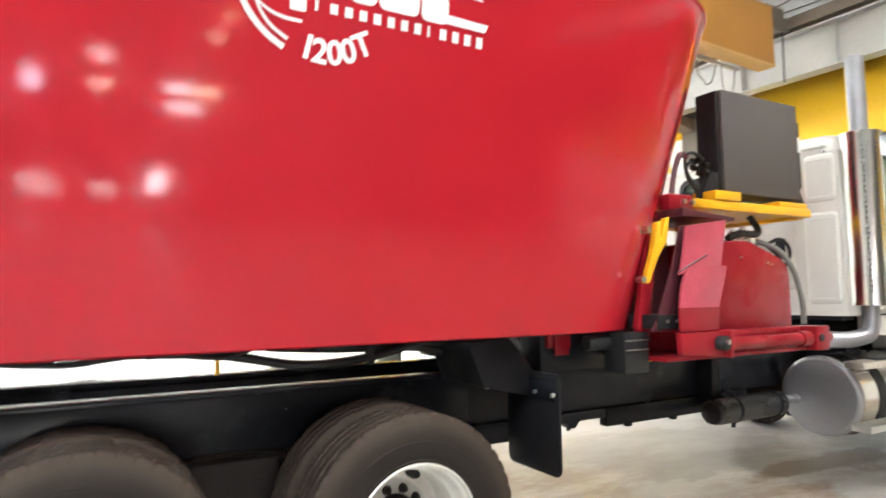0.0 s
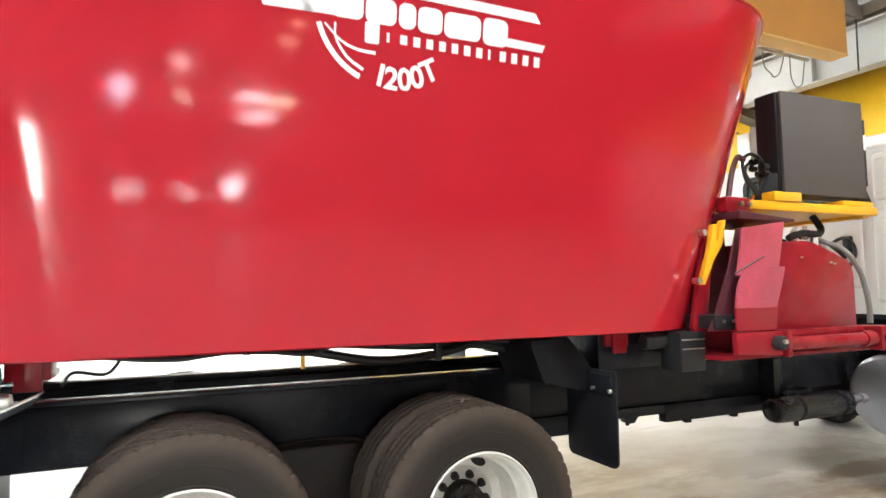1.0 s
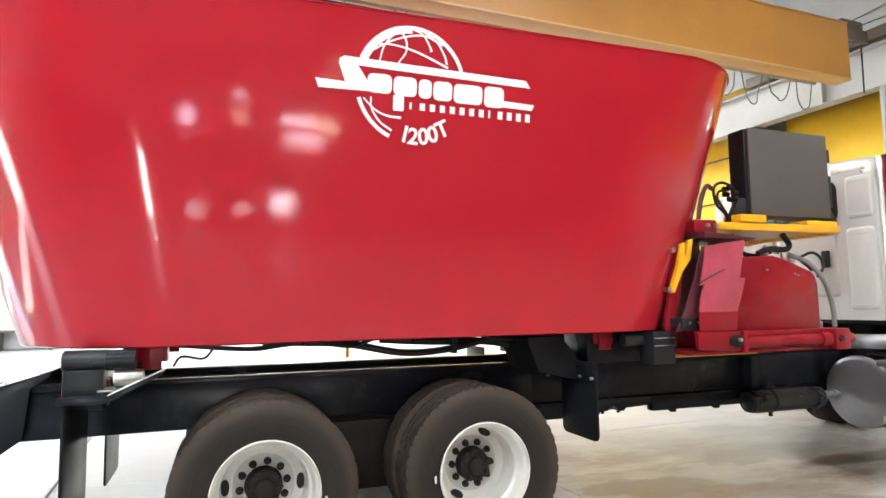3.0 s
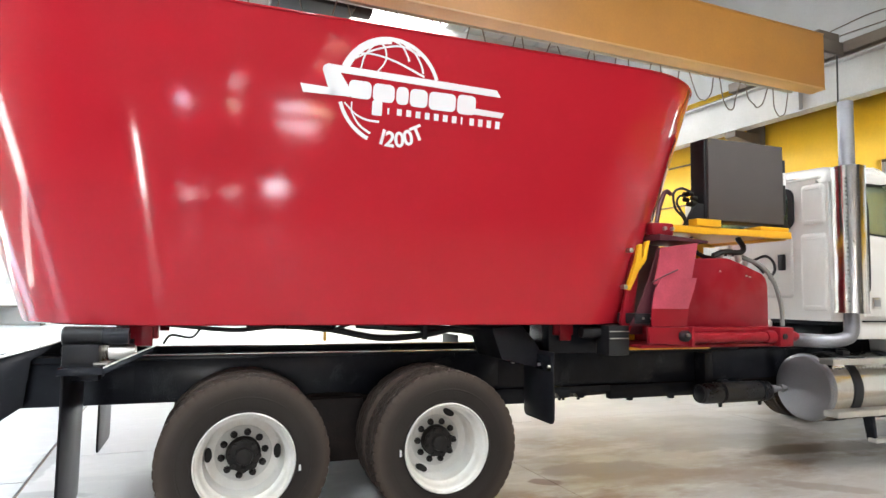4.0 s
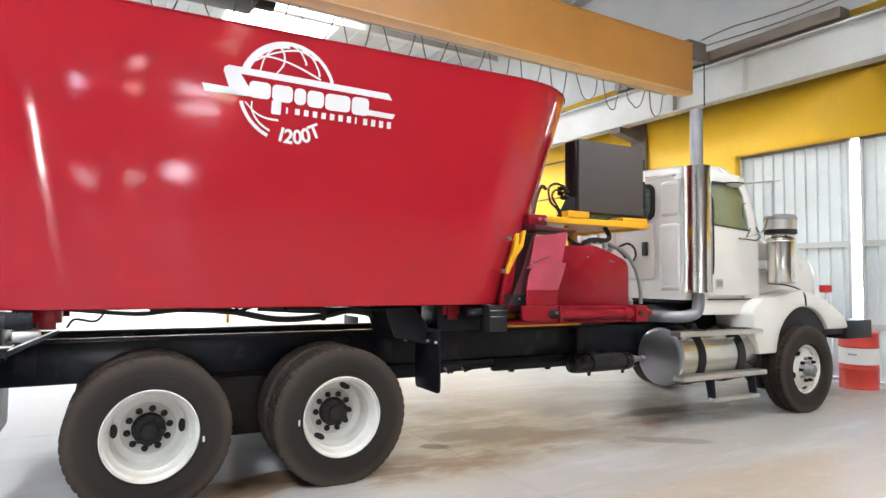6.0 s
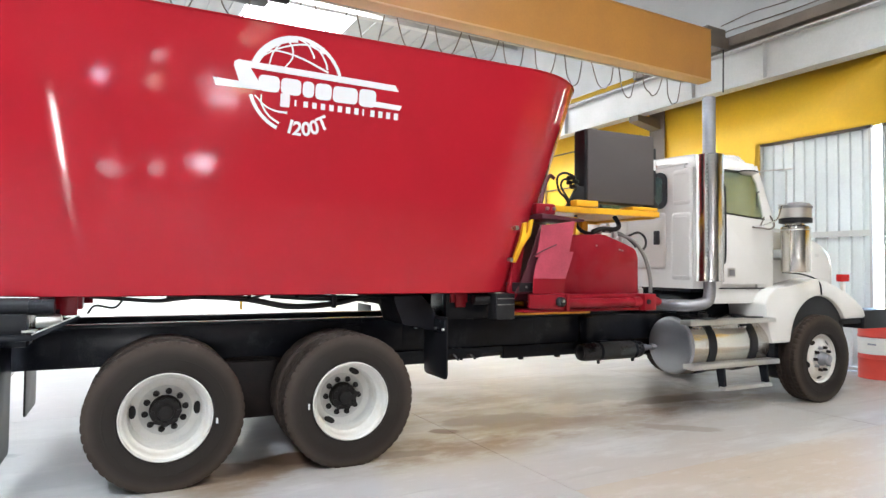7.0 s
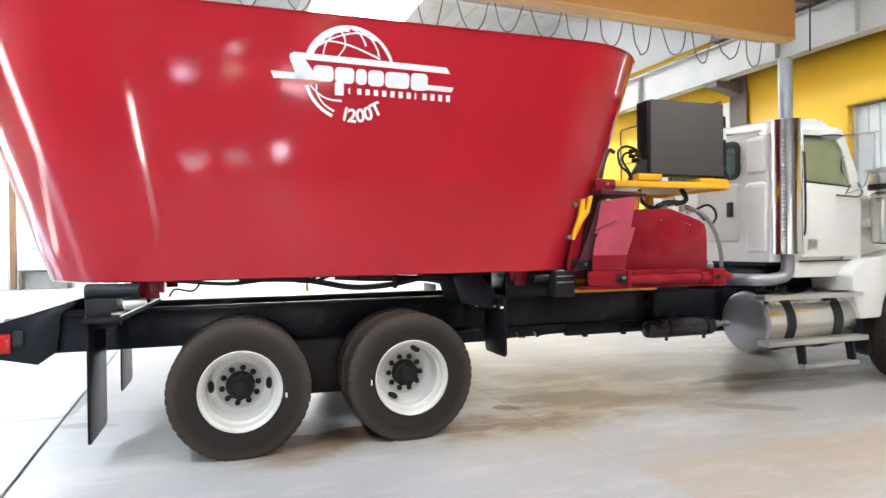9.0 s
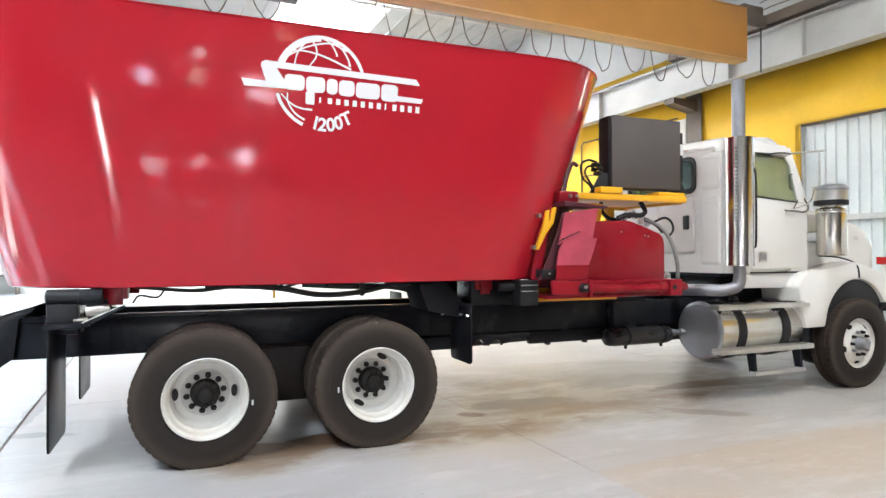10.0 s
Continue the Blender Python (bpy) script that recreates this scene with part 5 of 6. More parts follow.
for pts, r in (([(4.22, 3.14, 2.62), (4.08, 3.10, 2.63), (3.98, 3.08, 2.57), (4.0, 3.08, 2.44), (4.10, 3.10, 2.37), (4.16, 3.12, 2.30)], 0.012),
               ([(4.22, 3.20, 2.58), (4.12, 3.16, 2.57), (4.07, 3.14, 2.50), (4.12, 3.12, 2.40), (4.18, 3.12, 2.32)], 0.011),
               ([(4.46, 3.4, 2.30), (4.44, 3.35, 2.12), (4.50, 3.3, 2.04), (4.62, 3.28, 2.02)], 0.020),
               ([(4.84, 3.2, 2.22), (4.86, 3.15, 2.12), (4.78, 3.12, 2.07), (4.60, 3.12, 2.07), (4.48, 3.14, 2.03)], 0.026),
               ([(5.02, 3.2, 2.0), (5.14, 3.16, 2.05), (5.22, 3.14, 2.0), (5.24, 3.14, 1.91), (5.17, 3.14, 1.83)], 0.013),
               ([(4.86, 3.2, 2.04), (5.0, 3.08, 1.95), (5.11, 3.04, 1.80), (5.18, 3.04, 1.64), (5.21, 3.04, 1.5), (5.21, 3.04, 1.38)], 0.021),
               ([(4.70, 3.3, 2.06), (4.90, 3.2, 2.04), (5.02, 3.14, 1.95), (5.06, 3.1, 1.88)], 0.014)):
    part("cooler_hose", tube(pts, r, 10, 6), BRAID if r == 0.021 else HOSE, truck, "grey braided hose" if r == 0.021 else "bent black hydraulic hose")
for x, z, s in ((4.62, 2.06, 0.035), (4.74, 2.09, 0.03), (4.84, 2.03, 0.035), (4.93, 2.00, 0.03), (5.21, 1.40, 0.035)):
    part("hose_fitting", lathe([(0, -0.05), (s * 0.7, -0.05), (s, -0.03), (s, 0.02), (s * 0.6, 0.03), (s * 0.6, 0.05), (0, 0.05)], "z", (x, 3.2, z), 10), STEEL, truck, "bright steel hose fitting")

# ---- air tank
at_ = part("air_tank", lathe([(0, 4.50), (0.06, 4.505), (0.092, 4.53), (0.10, 4.57), (0.10, 5.33), (0.09, 5.37), (0.06, 5.40), (0, 5.40)], "x", (0, 3.38, 0.72), 28), BLACKGLOSS, truck, "black air reservoir")
for x in (4.74, 5.24):
    part("tank_strap", lathe([(0.104, x), (0.104, x + 0.035)], "x", (0, 3.38, 0.72), 28), BLACK, at_)
    part("drain", rod((x + 0.02, 3.37, 0.62), (x + 0.02, 3.37, 0.585), 0.018, 8), BLACKPLASTIC, at_)
part("end_ring", lathe([(0.072, 4.515), (0.086, 4.508), (0.090, 4.52)], "x", (0, 3.38, 0.72), 28), BLACKPLASTIC, at_)
part("outlet", lathe([(0, 5.39), (0.038, 5.39), (0.038, 5.46), (0.026, 5.47), (0.026, 5.60), (0, 5.60)], "x", (0, 3.36, 0.735), 14), TANKEND, at_, "dull steel outlet fitting")
part("outlet_nut", lathe([(0.034, 5.52), (0.042, 5.525), (0.042, 5.56), (0.034, 5.565)], "x", (0, 3.36, 0.735), 6), TANKEND, at_)
part("strap_bracket", box(4.70, 4.80, 3.50, 3.645, 0.74, 1.09, 0.006), BLACK, truck)

# ---- fuel tank and steps
TX0, TX1, TY, TZ, TR = 5.69, 7.02, 3.24, 0.76, 0.335
ft = part("fuel_tank", lathe([(0, TX0), (TR * 0.5, TX0 + 0.001), (TR - 0.04, TX0 + 0.003), (TR - 0.03, TX0 + 0.005), (TR - 0.008, TX0 + 0.016), (TR, TX0 + 0.05)], "x", (0, TY, TZ), 56), TANKEND, truck, "round aluminium fuel tank with straps and steps")
part("shell", lathe([(TR + 0.001, TX0 + 0.05), (TR + 0.001, TX1 - 0.05), (TR - 0.02, TX1 - 0.01), (0, TX1)], "x", (0, TY, TZ), 56), TANKSHELL, ft, "bright aluminium tank shell")
for x in (5.97, 6.66):
    part("strap", lathe([(TR + 0.002, x), (TR + 0.010, x + 0.002), (TR + 0.010, x + 0.115), (TR + 0.002, x + 0.117)], "x", (0, TY, TZ), 56), BLACKPLASTIC, ft, "black tank strap")
part("filler_cap", lathe([(0, TR - 0.02), (0.05, TR - 0.02), (0.05, TR + 0.035), (0.04, TR + 0.045), (0, TR + 0.045)], "z", (6.22, TY - 0.02, TZ), 20), BLACKPLASTIC, ft)
part("latch", box(6.06, 6.16, TY - 0.16, TY - 0.08, TZ + TR - 0.02, TZ + TR + 0.03, 0.01), BLACKPLASTIC, ft)
# punched tread strip along the shell
for k in range(22):
    part("tread_dimple", lathe([(0.012, 0), (0.007, 0.008), (0, 0.009)], "z", (0, 0, 0), 8), STEEL, ft).matrix_local = Matrix.Translation((5.78 + k * 0.052, TY - TR * math.sin(radians(52)), TZ + TR * math.cos(radians(52)))) @ pose(0, 0, 0, 52, 0, 0)
for x0, x1, z0, z1 in ((5.56, 6.97, 1.025, 1.078), (5.60, 7.03, 0.535, 0.59), (6.10, 6.89, 0.275, 0.318)):
    back = 2.95 if z0 > 0.4 else 2.885
    sb = box(x0, x1, 2.80, back, z0, z1, 0.006)
    for k in range(int((x1 - x0) / 0.06)):
        box(x0 + 0.02 + k * 0.06, x0 + 0.045 + k * 0.06, 2.82, back - 0.02, z1 - 0.002, z1 + 0.005, bm=sb)
    part("step", sb, STEEL, truck, "ridged aluminium cab step")
for x in (5.80, 6.56):
    part("step_pad", box(x, x + 0.20, 2.815, 2.935, 1.0835, 1.096, 0.003), BLACKPLASTIC, truck, "black grip pad on the step")
for x in (6.105, 6.83):
    part("step_bracket", prism([(2.82, 0.31), (2.90, 0.30), (2.945, 0.54), (2.84, 0.54)], "x", x, x + 0.04, 0.004), BLACK, truck)
for x in (5.8, 6.7):
    part("step_strut", box(x, x + 0.05, 2.951, 3.6, 0.535, 0.57, 0.004), BLACK, truck)
    part("step_strut", box(x, x + 0.05, 2.951, 3.1, 1.03, 1.06, 0.004), BLACK, truck)
part("battery_box", box(7.02, 7.22, 2.95, 3.5, 0.55, 0.98, 0.02), BLACK, truck)

# ---- cab
CX0, CS = 5.92, 3.02                  # rear wall, near side
def cab_section(x, top, inset):
    """Closed section of the cab across y at one x."""
    y0, y1 = CS + inset, 2 * CY - CS - inset
    pts = [(y0 + 0.03, 1.42), (y0, 1.50), (y0, 2.255), (y0 + 0.05, top - 0.14), (y0 + 0.14, top - 0.04), (y0 + 0.34, top), (CY, top + 0.03)]
    return pts + [(2 * CY - a, b) for a, b in reversed(pts[:-1])]


cb = bmesh.new()
secs = [(CX0, 2.92, 0.06), (CX0 + 0.05, 2.99, 0.01), (CX0 + 0.3, 3.06, 0.0), (6.70, 3.085, 0.0), (6.86, 3.05, 0.01), (6.95, 2.95, 0.02)]
rows = [[cb.verts.new((x, y, z)) for y, z in cab_section(x, top, ins)] for x, top, ins in secs]
for r0, r1 in zip(rows, rows[1:]):
    for i in range(len(r0)):
        j = (i + 1) % len(r0)
        cb.faces.new((r0[i], r0[j], r1[j], r1[i]))
cab = part("cab", cb, WHITE, truck, "white painted day cab", smooth=50)
# open the door window out of the near and far side
bmw = bmesh.new()
bmw.from_mesh(cab.data)
kill = [f for f in bmw.faces if f.calc_center_median().x > CX0 + 0.35 and 2.20 < f.calc_center_median().z < 2.85 and abs(f.calc_center_median().y - CY) > 0.9]
bmesh.ops.delete(bmw, geom=kill, context="FACES")
bmw.to_mesh(cab.data)
bmw.free()
WY0, WY1, WZ0, WZ1 = 3.515, 4.685, 2.425, 2.795
rwb = box(CX0 - 0.006, CX0 + 0.02, CS + 0.065, WY0, 1.42, 2.84)
box(CX0 - 0.006, CX0 + 0.02, WY1, 2 * CY - CS - 0.065, 1.42, 2.84, bm=rwb)
box(CX0 - 0.006, CX0 + 0.02, WY0, WY1, 1.42, WZ0, bm=rwb)
box(CX0 - 0.006, CX0 + 0.02, CS + 0.2, 2 * CY - CS - 0.2, 2.841, 2.90, bm=rwb)
box(CX0 - 0.006, CX0 + 0.02, WY0, WY1, WZ1, 2.84, bm=rwb)
part("rear_wall", rwb, WHITE, cab)


def round_rect(a0, a1, c0, c1, r, n=6):
    pts = []
    for ca, cc, start in ((a0 + r, c0 + r, 180), (a1 - r, c0 + r, 270), (a1 - r, c1 - r, 0), (a0 + r, c1 - r, 90)):
        pts += [(ca + r * math.cos(radians(start + 90 * k / n)), cc + r * math.sin(radians(start + 90 * k / n))) for k in range(n + 1)]
    return pts


def embossed(y0, y1, z0, z1, r=0.045, high=0.016):
    """A pressed field with sloping edges and rounded corners."""
    b = bmesh.new()
    low = [b.verts.new((CX0 - 0.0065, y, z)) for y, z in round_rect(y0, y1, z0, z1, r)]
    mid = [b.verts.new((CX0 - 0.0065 - high * 0.8, y, z)) for y, z in round_rect(y0 + 0.012, y1 - 0.012, z0 + 0.012, z1 - 0.012, r)]
    top = [b.verts.new((CX0 - 0.0065 - high, y, z)) for y, z in round_rect(y0 + 0.03, y1 - 0.03, z0 + 0.03, z1 - 0.03, r * 0.8)]
    for r0, r1 in ((low, mid), (mid, top)):
        for k in range(len(r0)):
            b.faces.new((r0[k], r0[(k + 1) % len(r0)], r1[(k + 1) % len(r0)], r1[k]))
    b.faces.new(top)
    return b


# pressed panels on the rear wall
for y0, y1, z0, z1 in ((3.115, 3.385, 2.41, 2.83), (3.11, 3.405, 1.52, 2.32), (3.50, 4.05, 1.65, 2.34), (4.15, 4.70, 1.65, 2.34), (4.80, 5.09, 1.52, 2.32)):
    part("pressed_panel", embossed(y0, y1, z0, z1), WHITE, cab, smooth=60)
for y0, y1, z in ((3.16, 3.34, 2.775), (3.16, 3.34, 2.255), (3.17, 3.35, 2.445), (3.17, 3.35, 1.56)):
    part("panel_rib", box(CX0 - 0.028, CX0 - 0.020, y0, y1, z, z + 0.012, 0.003), WHITE, cab)
swb = bmesh.new()
so, si = round_rect(3.475, 4.725, 2.385, 2.835, 0.11), round_rect(3.53, 4.67, 2.44, 2.78, 0.065)
ringv = [[swb.verts.new((x, y, z)) for y, z in pts] for x, pts in ((CX0 - 0.007, so), (CX0 - 0.030, so), (CX0 - 0.034, si), (CX0 - 0.007, si))]
for r0, r1 in zip(ringv, ringv[1:] + ringv[:1]):
    for k in range(len(so)):
        swb.faces.new((r0[k], r0[(k + 1) % len(so)], r1[(k + 1) % len(so)], r1[k]))
rw = part("rear_window", swb, BLACKPLASTIC, cab, "black rubber rear window seal")
part("pane", box(CX0 - 0.020, CX0 - 0.014, 3.51, 4.69, 2.42, 2.80), GLASS_BLUE, rw)
part("rear_handle", box(CX0 - 0.05, CX0 - 0.023, 3.575, 3.665, 1.945, 2.12, 0.012), BLACKPLASTIC, cab, "black recessed grab")
# roof skin lapping over the walls
part("roof_lip", box(CX0 - 0.016, CX0 + 0.03, CS + 0.16, 2 * CY - CS - 0.16, 2.885, 2.915, 0.008), WHITE, cab)
for y0 in (CS + 0.02, 2 * CY - CS - 0.08):
    part("roof_rail", prism([(6.24, 2.875), (6.86, 2.875), (6.93, 2.85), (6.96, 2.88), (6.90, 2.95), (6.24, 2.96)], "y", y0, y0 + 0.06, 0.01), WHITE, cab)
part("cab_floor", box(CX0 + 0.01, 7.2, CS + 0.12, 2 * CY - CS - 0.12, 1.38, 1.419), BLACK, cab, "dark cab underside")
# dark box added for the shade under the cab; it hides daylight beyond
part("clutch_housing", box(6.25, 7.2, 3.45, 4.75, 0.96, 1.375, 0.05), BLACK, truck, "dark box added to fill the space under the cab")
for y0 in (CS + 0.03, 2 * CY - CS - 0.11):
    part("cab_sill", prism([(6.13, 1.42), (7.25, 1.42), (7.16, 1.30), (6.90, 1.245), (6.80, 1.235), (6.13, 1.245)], "y", y0, y0 + 0.08, 0.012), WHITE, cab)
part("sill_line", box(6.30, 7.20, CS + 0.006, CS + 0.03, 1.415, 1.43), BLACKPLASTIC, cab)
part("front_wall", prism([(6.94, 1.42), (7.24, 1.42), (7.24, 2.24), (7.20, 2.30), (6.94, 2.30)], "y", CS + 0.01, 2 * CY - CS - 0.01, 0.02), WHITE, cab)
# door frame and pillars
for side in (0, 1):
    ys = (CS - 0.012, CS + 0.035) if side == 0 else (2 * CY - CS - 0.035, 2 * CY - CS + 0.012)
    dn = part("cab_door", prism([(6.30, 1.47), (7.12, 1.47), (7.18, 1.62), (7.18, 2.26), (7.05, 2.268), (6.33, 2.312), (6.30, 2.314)], "y", *ys, 0.008), WHITE, cab, "white door with a small square latch")
    fr = bmesh.new()
    outer = [(6.30, 2.316), (6.30, 2.85), (6.335, 2.885), (6.80, 2.885), (6.89, 2.855), (7.02, 2.70), (7.165, 2.27), (7.08, 2.27)]
    inner = [(6.345, 2.316), (6.345, 2.81), (6.365, 2.828), (6.785, 2.828), (6.82, 2.815), (6.92, 2.70), (7.048, 2.272), (7.04, 2.272)]
    for i in range(len(outer) - 1):
        prism([outer[i], outer[i + 1], inner[i + 1], inner[i]], "y", ys[0] + 0.003, ys[1] - 0.003, bm=fr)
    part("window_frame", fr, WHITE, dn)
    part("window_seal", prism([(6.335, 2.305), (7.05, 2.258), (7.05, 2.274), (6.345, 2.325)], "y", ys[0] - 0.002, ys[1] + 0.002), BLACKPLASTIC, dn)
    part("window_seal", prism([(6.345, 2.822), (6.785, 2.822), (6.822, 2.808), (6.83, 2.818), (6.788, 2.836), (6.345, 2.836)], "y", ys[0] - 0.002, ys[1] + 0.002), BLACKPLASTIC, dn)
    ym = sum(ys) / 2
    part("door_glass", prism([(6.335, 2.32), (6.335, 2.815), (6.36, 2.835), (6.79, 2.835), (6.83, 2.82), (6.93, 2.70), (7.06, 2.27), (7.04, 2.262)], "y", ym - 0.003, ym + 0.003), GLASS, dn, "green-tinted door glass")
    if side == 0:
        part("door_latch", box(6.39, 6.52, ys[0] - 0.012, ys[0] - 0.002, 1.55, 1.665, 0.006), STEEL, dn, "square chrome door latch")
        part("latch_paddle", box(6.41, 6.50, ys[0] - 0.016, ys[0] - 0.013, 1.575, 1.645), TANKEND, dn)
        part("grab_rail", tube([(6.285, ys[0] - 0.02, 2.62), (6.285, ys[0] - 0.06, 2.55), (6.285, ys[0] - 0.06, 1.80), (6.285, ys[0] - 0.02, 1.72)], 0.012, 8, 4), BLACKPLASTIC, dn)
    # windscreen pillar
    part("pillar", prism([(6.86, 2.90), (6.95, 2.93), (7.26, 2.26), (7.18, 2.22)], "y", ys[0] + 0.02, ys[1] + 0.03, 0.008), WHITE, cab)
part("windscreen", prism([(6.93, 2.90), (6.945, 2.905), (7.235, 2.28), (7.22, 2.275)], "y", CS + 0.10, 2 * CY - CS - 0.10), GLASS, cab, "wide green-tinted windscreen")
rbw = bmesh.new()
brow = []
for x, drop, inset in ((6.70, 0.0, 0.0), (6.80, 0.012, 0.004), (6.88, 0.045, 0.012), (6.945, 0.10, 0.022), (6.985, 0.165, 0.03), (7.0, 0.19, 0.034)):
    pts = [(CS + 0.04 + inset, 2.905 - drop), (CS + 0.065 + inset, 2.985 - drop), (CS + 0.14 + inset, 3.058 - drop), (CS + 0.34 + inset, 3.096 - drop), (CY, 3.124 - drop)]
    pts = pts + [(2 * CY - a, c) for a, c in reversed(pts[:-1])]
    brow.append(([rbw.verts.new((x, a, c)) for a, c in pts], [rbw.verts.new((x - 0.004, a, c - 0.02)) for a, c in pts]))
for (o0, i0), (o1, i1) in zip(brow, brow[1:]):
    for k in range(len(o0) - 1):
        rbw.faces.new((o0[k], o1[k], o1[k + 1], o0[k + 1]))
        rbw.faces.new((i0[k], i0[k + 1], i1[k + 1], i1[k]))
for o, i_ in (brow[0], brow[-1]):
    for k in range(len(o) - 1):
        rbw.faces.new((o[k], o[k + 1], i_[k + 1], i_[k]))
part("roof_brow", rbw, WHITE, cab, "white rounded front edge of the cab roof", smooth=60)
part("sun_visor", prism([(6.93, 2.90), (7.10, 2.86), (7.105, 2.875), (6.93, 2.93)], "y", CS + 0.15, 2 * CY - CS - 0.15, 0.004), WHITE, cab)
mc = part("mirror_cap", moved(lathe([(0.0, 0.012), (0.10, 0.010), (0.115, 0.0), (0.10, -0.018), (0.06, -0.036), (0, -0.042)], "z", (0, 0, 0), 24), pose(6.70, CS - 0.06, 2.825) @ Matrix.Diagonal((1.15, 0.7, 1.1, 1))), STEEL, cab, "round convex mirror over the door")
part("rim", moved(lathe([(0.113, 0.006), (0.121, 0.004), (0.121, -0.006), (0.113, -0.008)], "z", (0, 0, 0), 24, closed=True), pose(6.70, CS - 0.06, 2.825) @ Matrix.Diagonal((1.15, 0.7, 1.1, 1))), BLACKPLASTIC, mc)
part("vent_handle", tube([(6.93, CS - 0.03, 2.60), (6.88, CS - 0.035, 2.57), (6.88, CS - 0.035, 2.44), (6.92, CS - 0.03, 2.41)], 0.008, 6, 5), BLACKPLASTIC, cab)
seat = part("driver_seat", box(6.35, 6.80, 3.25, 3.75, 1.6, 1.85, 0.05), BLACKPLASTIC, cab, "dark driver's seat")
part("backrest", box(6.25, 6.42, 3.25, 3.75, 1.80, 2.45, 0.06), BLACKPLASTIC, seat)
part("steering_wheel", moved(lathe([(0.19, 0.0), (0.205, 0.015), (0.22, 0.0), (0.205, -0.015)], "z", (0, 0, 0), 28, closed=True), pose(6.95, 3.5, 2.25, 0, -35, 0)), BLACKPLASTIC, cab)
for y in (3.35, 3.75, CY, 4.45, 4.85):
    part("roof_marker", lathe([(0, 0.05), (0.03, 0.04), (0.045, 0.0)], "z", (6.72, y, 3.085 if 3.5 < y < 4.7 else 3.06), 12), AMBER, cab, "amber roof marker lamp")

# mirror arms
mt = part("mirror_bracket", tube([(6.84, CS + 0.02, 2.83), (6.82, 2.80, 2.825), (6.80, 2.56, 2.805), (6.80, 2.46, 2.802)], 0.010, 8, 5), STEEL, truck, "bright tube mirror bracket")
part("lower_tube", tube([(6.84, CS - 0.01, 2.17), (6.83, 2.85, 2.18), (6.80, 2.66, 2.24), (6.793, 2.59, 2.392)], 0.009, 8, 5), CHROME, mt)
part("brace_tube", tube([(6.82, CS - 0.02, 2.165), (6.95, CS - 0.06, 2.155), (7.07, CS - 0.06, 2.147), (7.15, CS - 0.06, 2.175), (7.168, CS - 0.05, 2.23), (7.165, CS, 2.32)], 0.011, 8, 5), BROWNSTEEL, mt)
part("brace_tube", tube([(6.905, CS - 0.05, 2.17), (6.97, CS - 0.04, 2.23), (7.045, CS - 0.01, 2.295)], 0.008, 8, 4), BROWNSTEEL, mt)
part("mirror_head", box(6.775, 6.81, 2.53, 2.645, 2.39, 2.79, 0.015), GREYSTEEL, mt, "pale grey upright mirror head")
# pale matt sheet: the glass's bright reflection put into its colour
part("mirror_glass", box(6.7705, 6.774, 2.540, 2.635, 2.402, 2.778), SHEET, mt)

# exhaust
ex = part("exhaust_pipe", lathe([(0.062, 1.36), (0.062, 1.50), (0.072, 2.90), (0.072, 3.64), (0.066, 3.645), (0.066, 3.0)], "z", (6.06, 2.98, 0), 28), PIPE, truck, "tall upright steel exhaust pipe")
gd = bmesh.new()
n = 36
for i in range(n):
    a = 2 * math.pi * i / n
    c = 2 * math.pi * (i + 1) / n
    p = [(6.06 + 0.154 * math.cos(q), 2.98 + 0.154 * math.sin(q)) for q in (a, c)]
    gd.faces.new([gd.verts.new((*p[0], 1.52)), gd.verts.new((*p[1], 1.52)), gd.verts.new((*p[1], 2.97)), gd.verts.new((*p[0], 2.97))])
bmesh.ops.remove_doubles(gd, verts=list(gd.verts), dist=1e-4)
guard = part("heat_guard", gd, GUARD, ex, "polished perforated heat guard")
# dark quads stand for the shade inside the slots
sl, lv = bmesh.new(), bmesh.new()
for k in range(29):
    for deg, z0, proud in ((212, 1.62, 0.007), (252, 1.64, 0.004)):
        a = math.radians(deg)
        c = Vector((6.06 + 0.1542 * math.cos(a), 2.98 + 0.1542 * math.sin(a), z0 + k * 0.0435))
        t_ = Vector((-math.sin(a), math.cos(a), 0))
        o = Vector((math.cos(a), math.sin(a), 0))
        up = Vector((0, 0, 1))
        w, h = 0.010, 0.0035
        sl.faces.new([sl.verts.new(c + o * 0.0015 + t_ * x + up * y) for x, y in ((-w, -h), (w, -h), (w, h * 0.5), (-w, h * 0.5))])
        hood_v = [lv.verts.new(p) for p in (c + t_ * -w + up * 0.016, c + t_ * w + up * 0.016, c + o * proud + t_ * (w * 0.7) + up * -0.001, c + o * proud + t_ * (-w * 0.7) + up * -0.001, c + t_ * -w + up * -0.001, c + t_ * w + up * -0.001)]
        lv.faces.new(hood_v[:4])
        lv.faces.new((hood_v[0], hood_v[3], hood_v[4]))
        lv.faces.new((hood_v[1], hood_v[5], hood_v[2]))
tagged(part("louvre_relief", lv, GUARD, guard, "rows of pressed louvres"), kind="stuff")
tagged(part("louvre_slots", sl, HUB, guard, "rows of dark quads for the punched slots"), kind="stuff")
for z in (1.52, 2.96):
    part("guard_hoop", lathe([(0.154, z - 0.012), (0.159, z - 0.01), (0.159, z + 0.01), (0.154, z + 0.012), (0.142, z)], "z", (6.06, 2.98, 0), 36, closed=True), GUARD, guard)
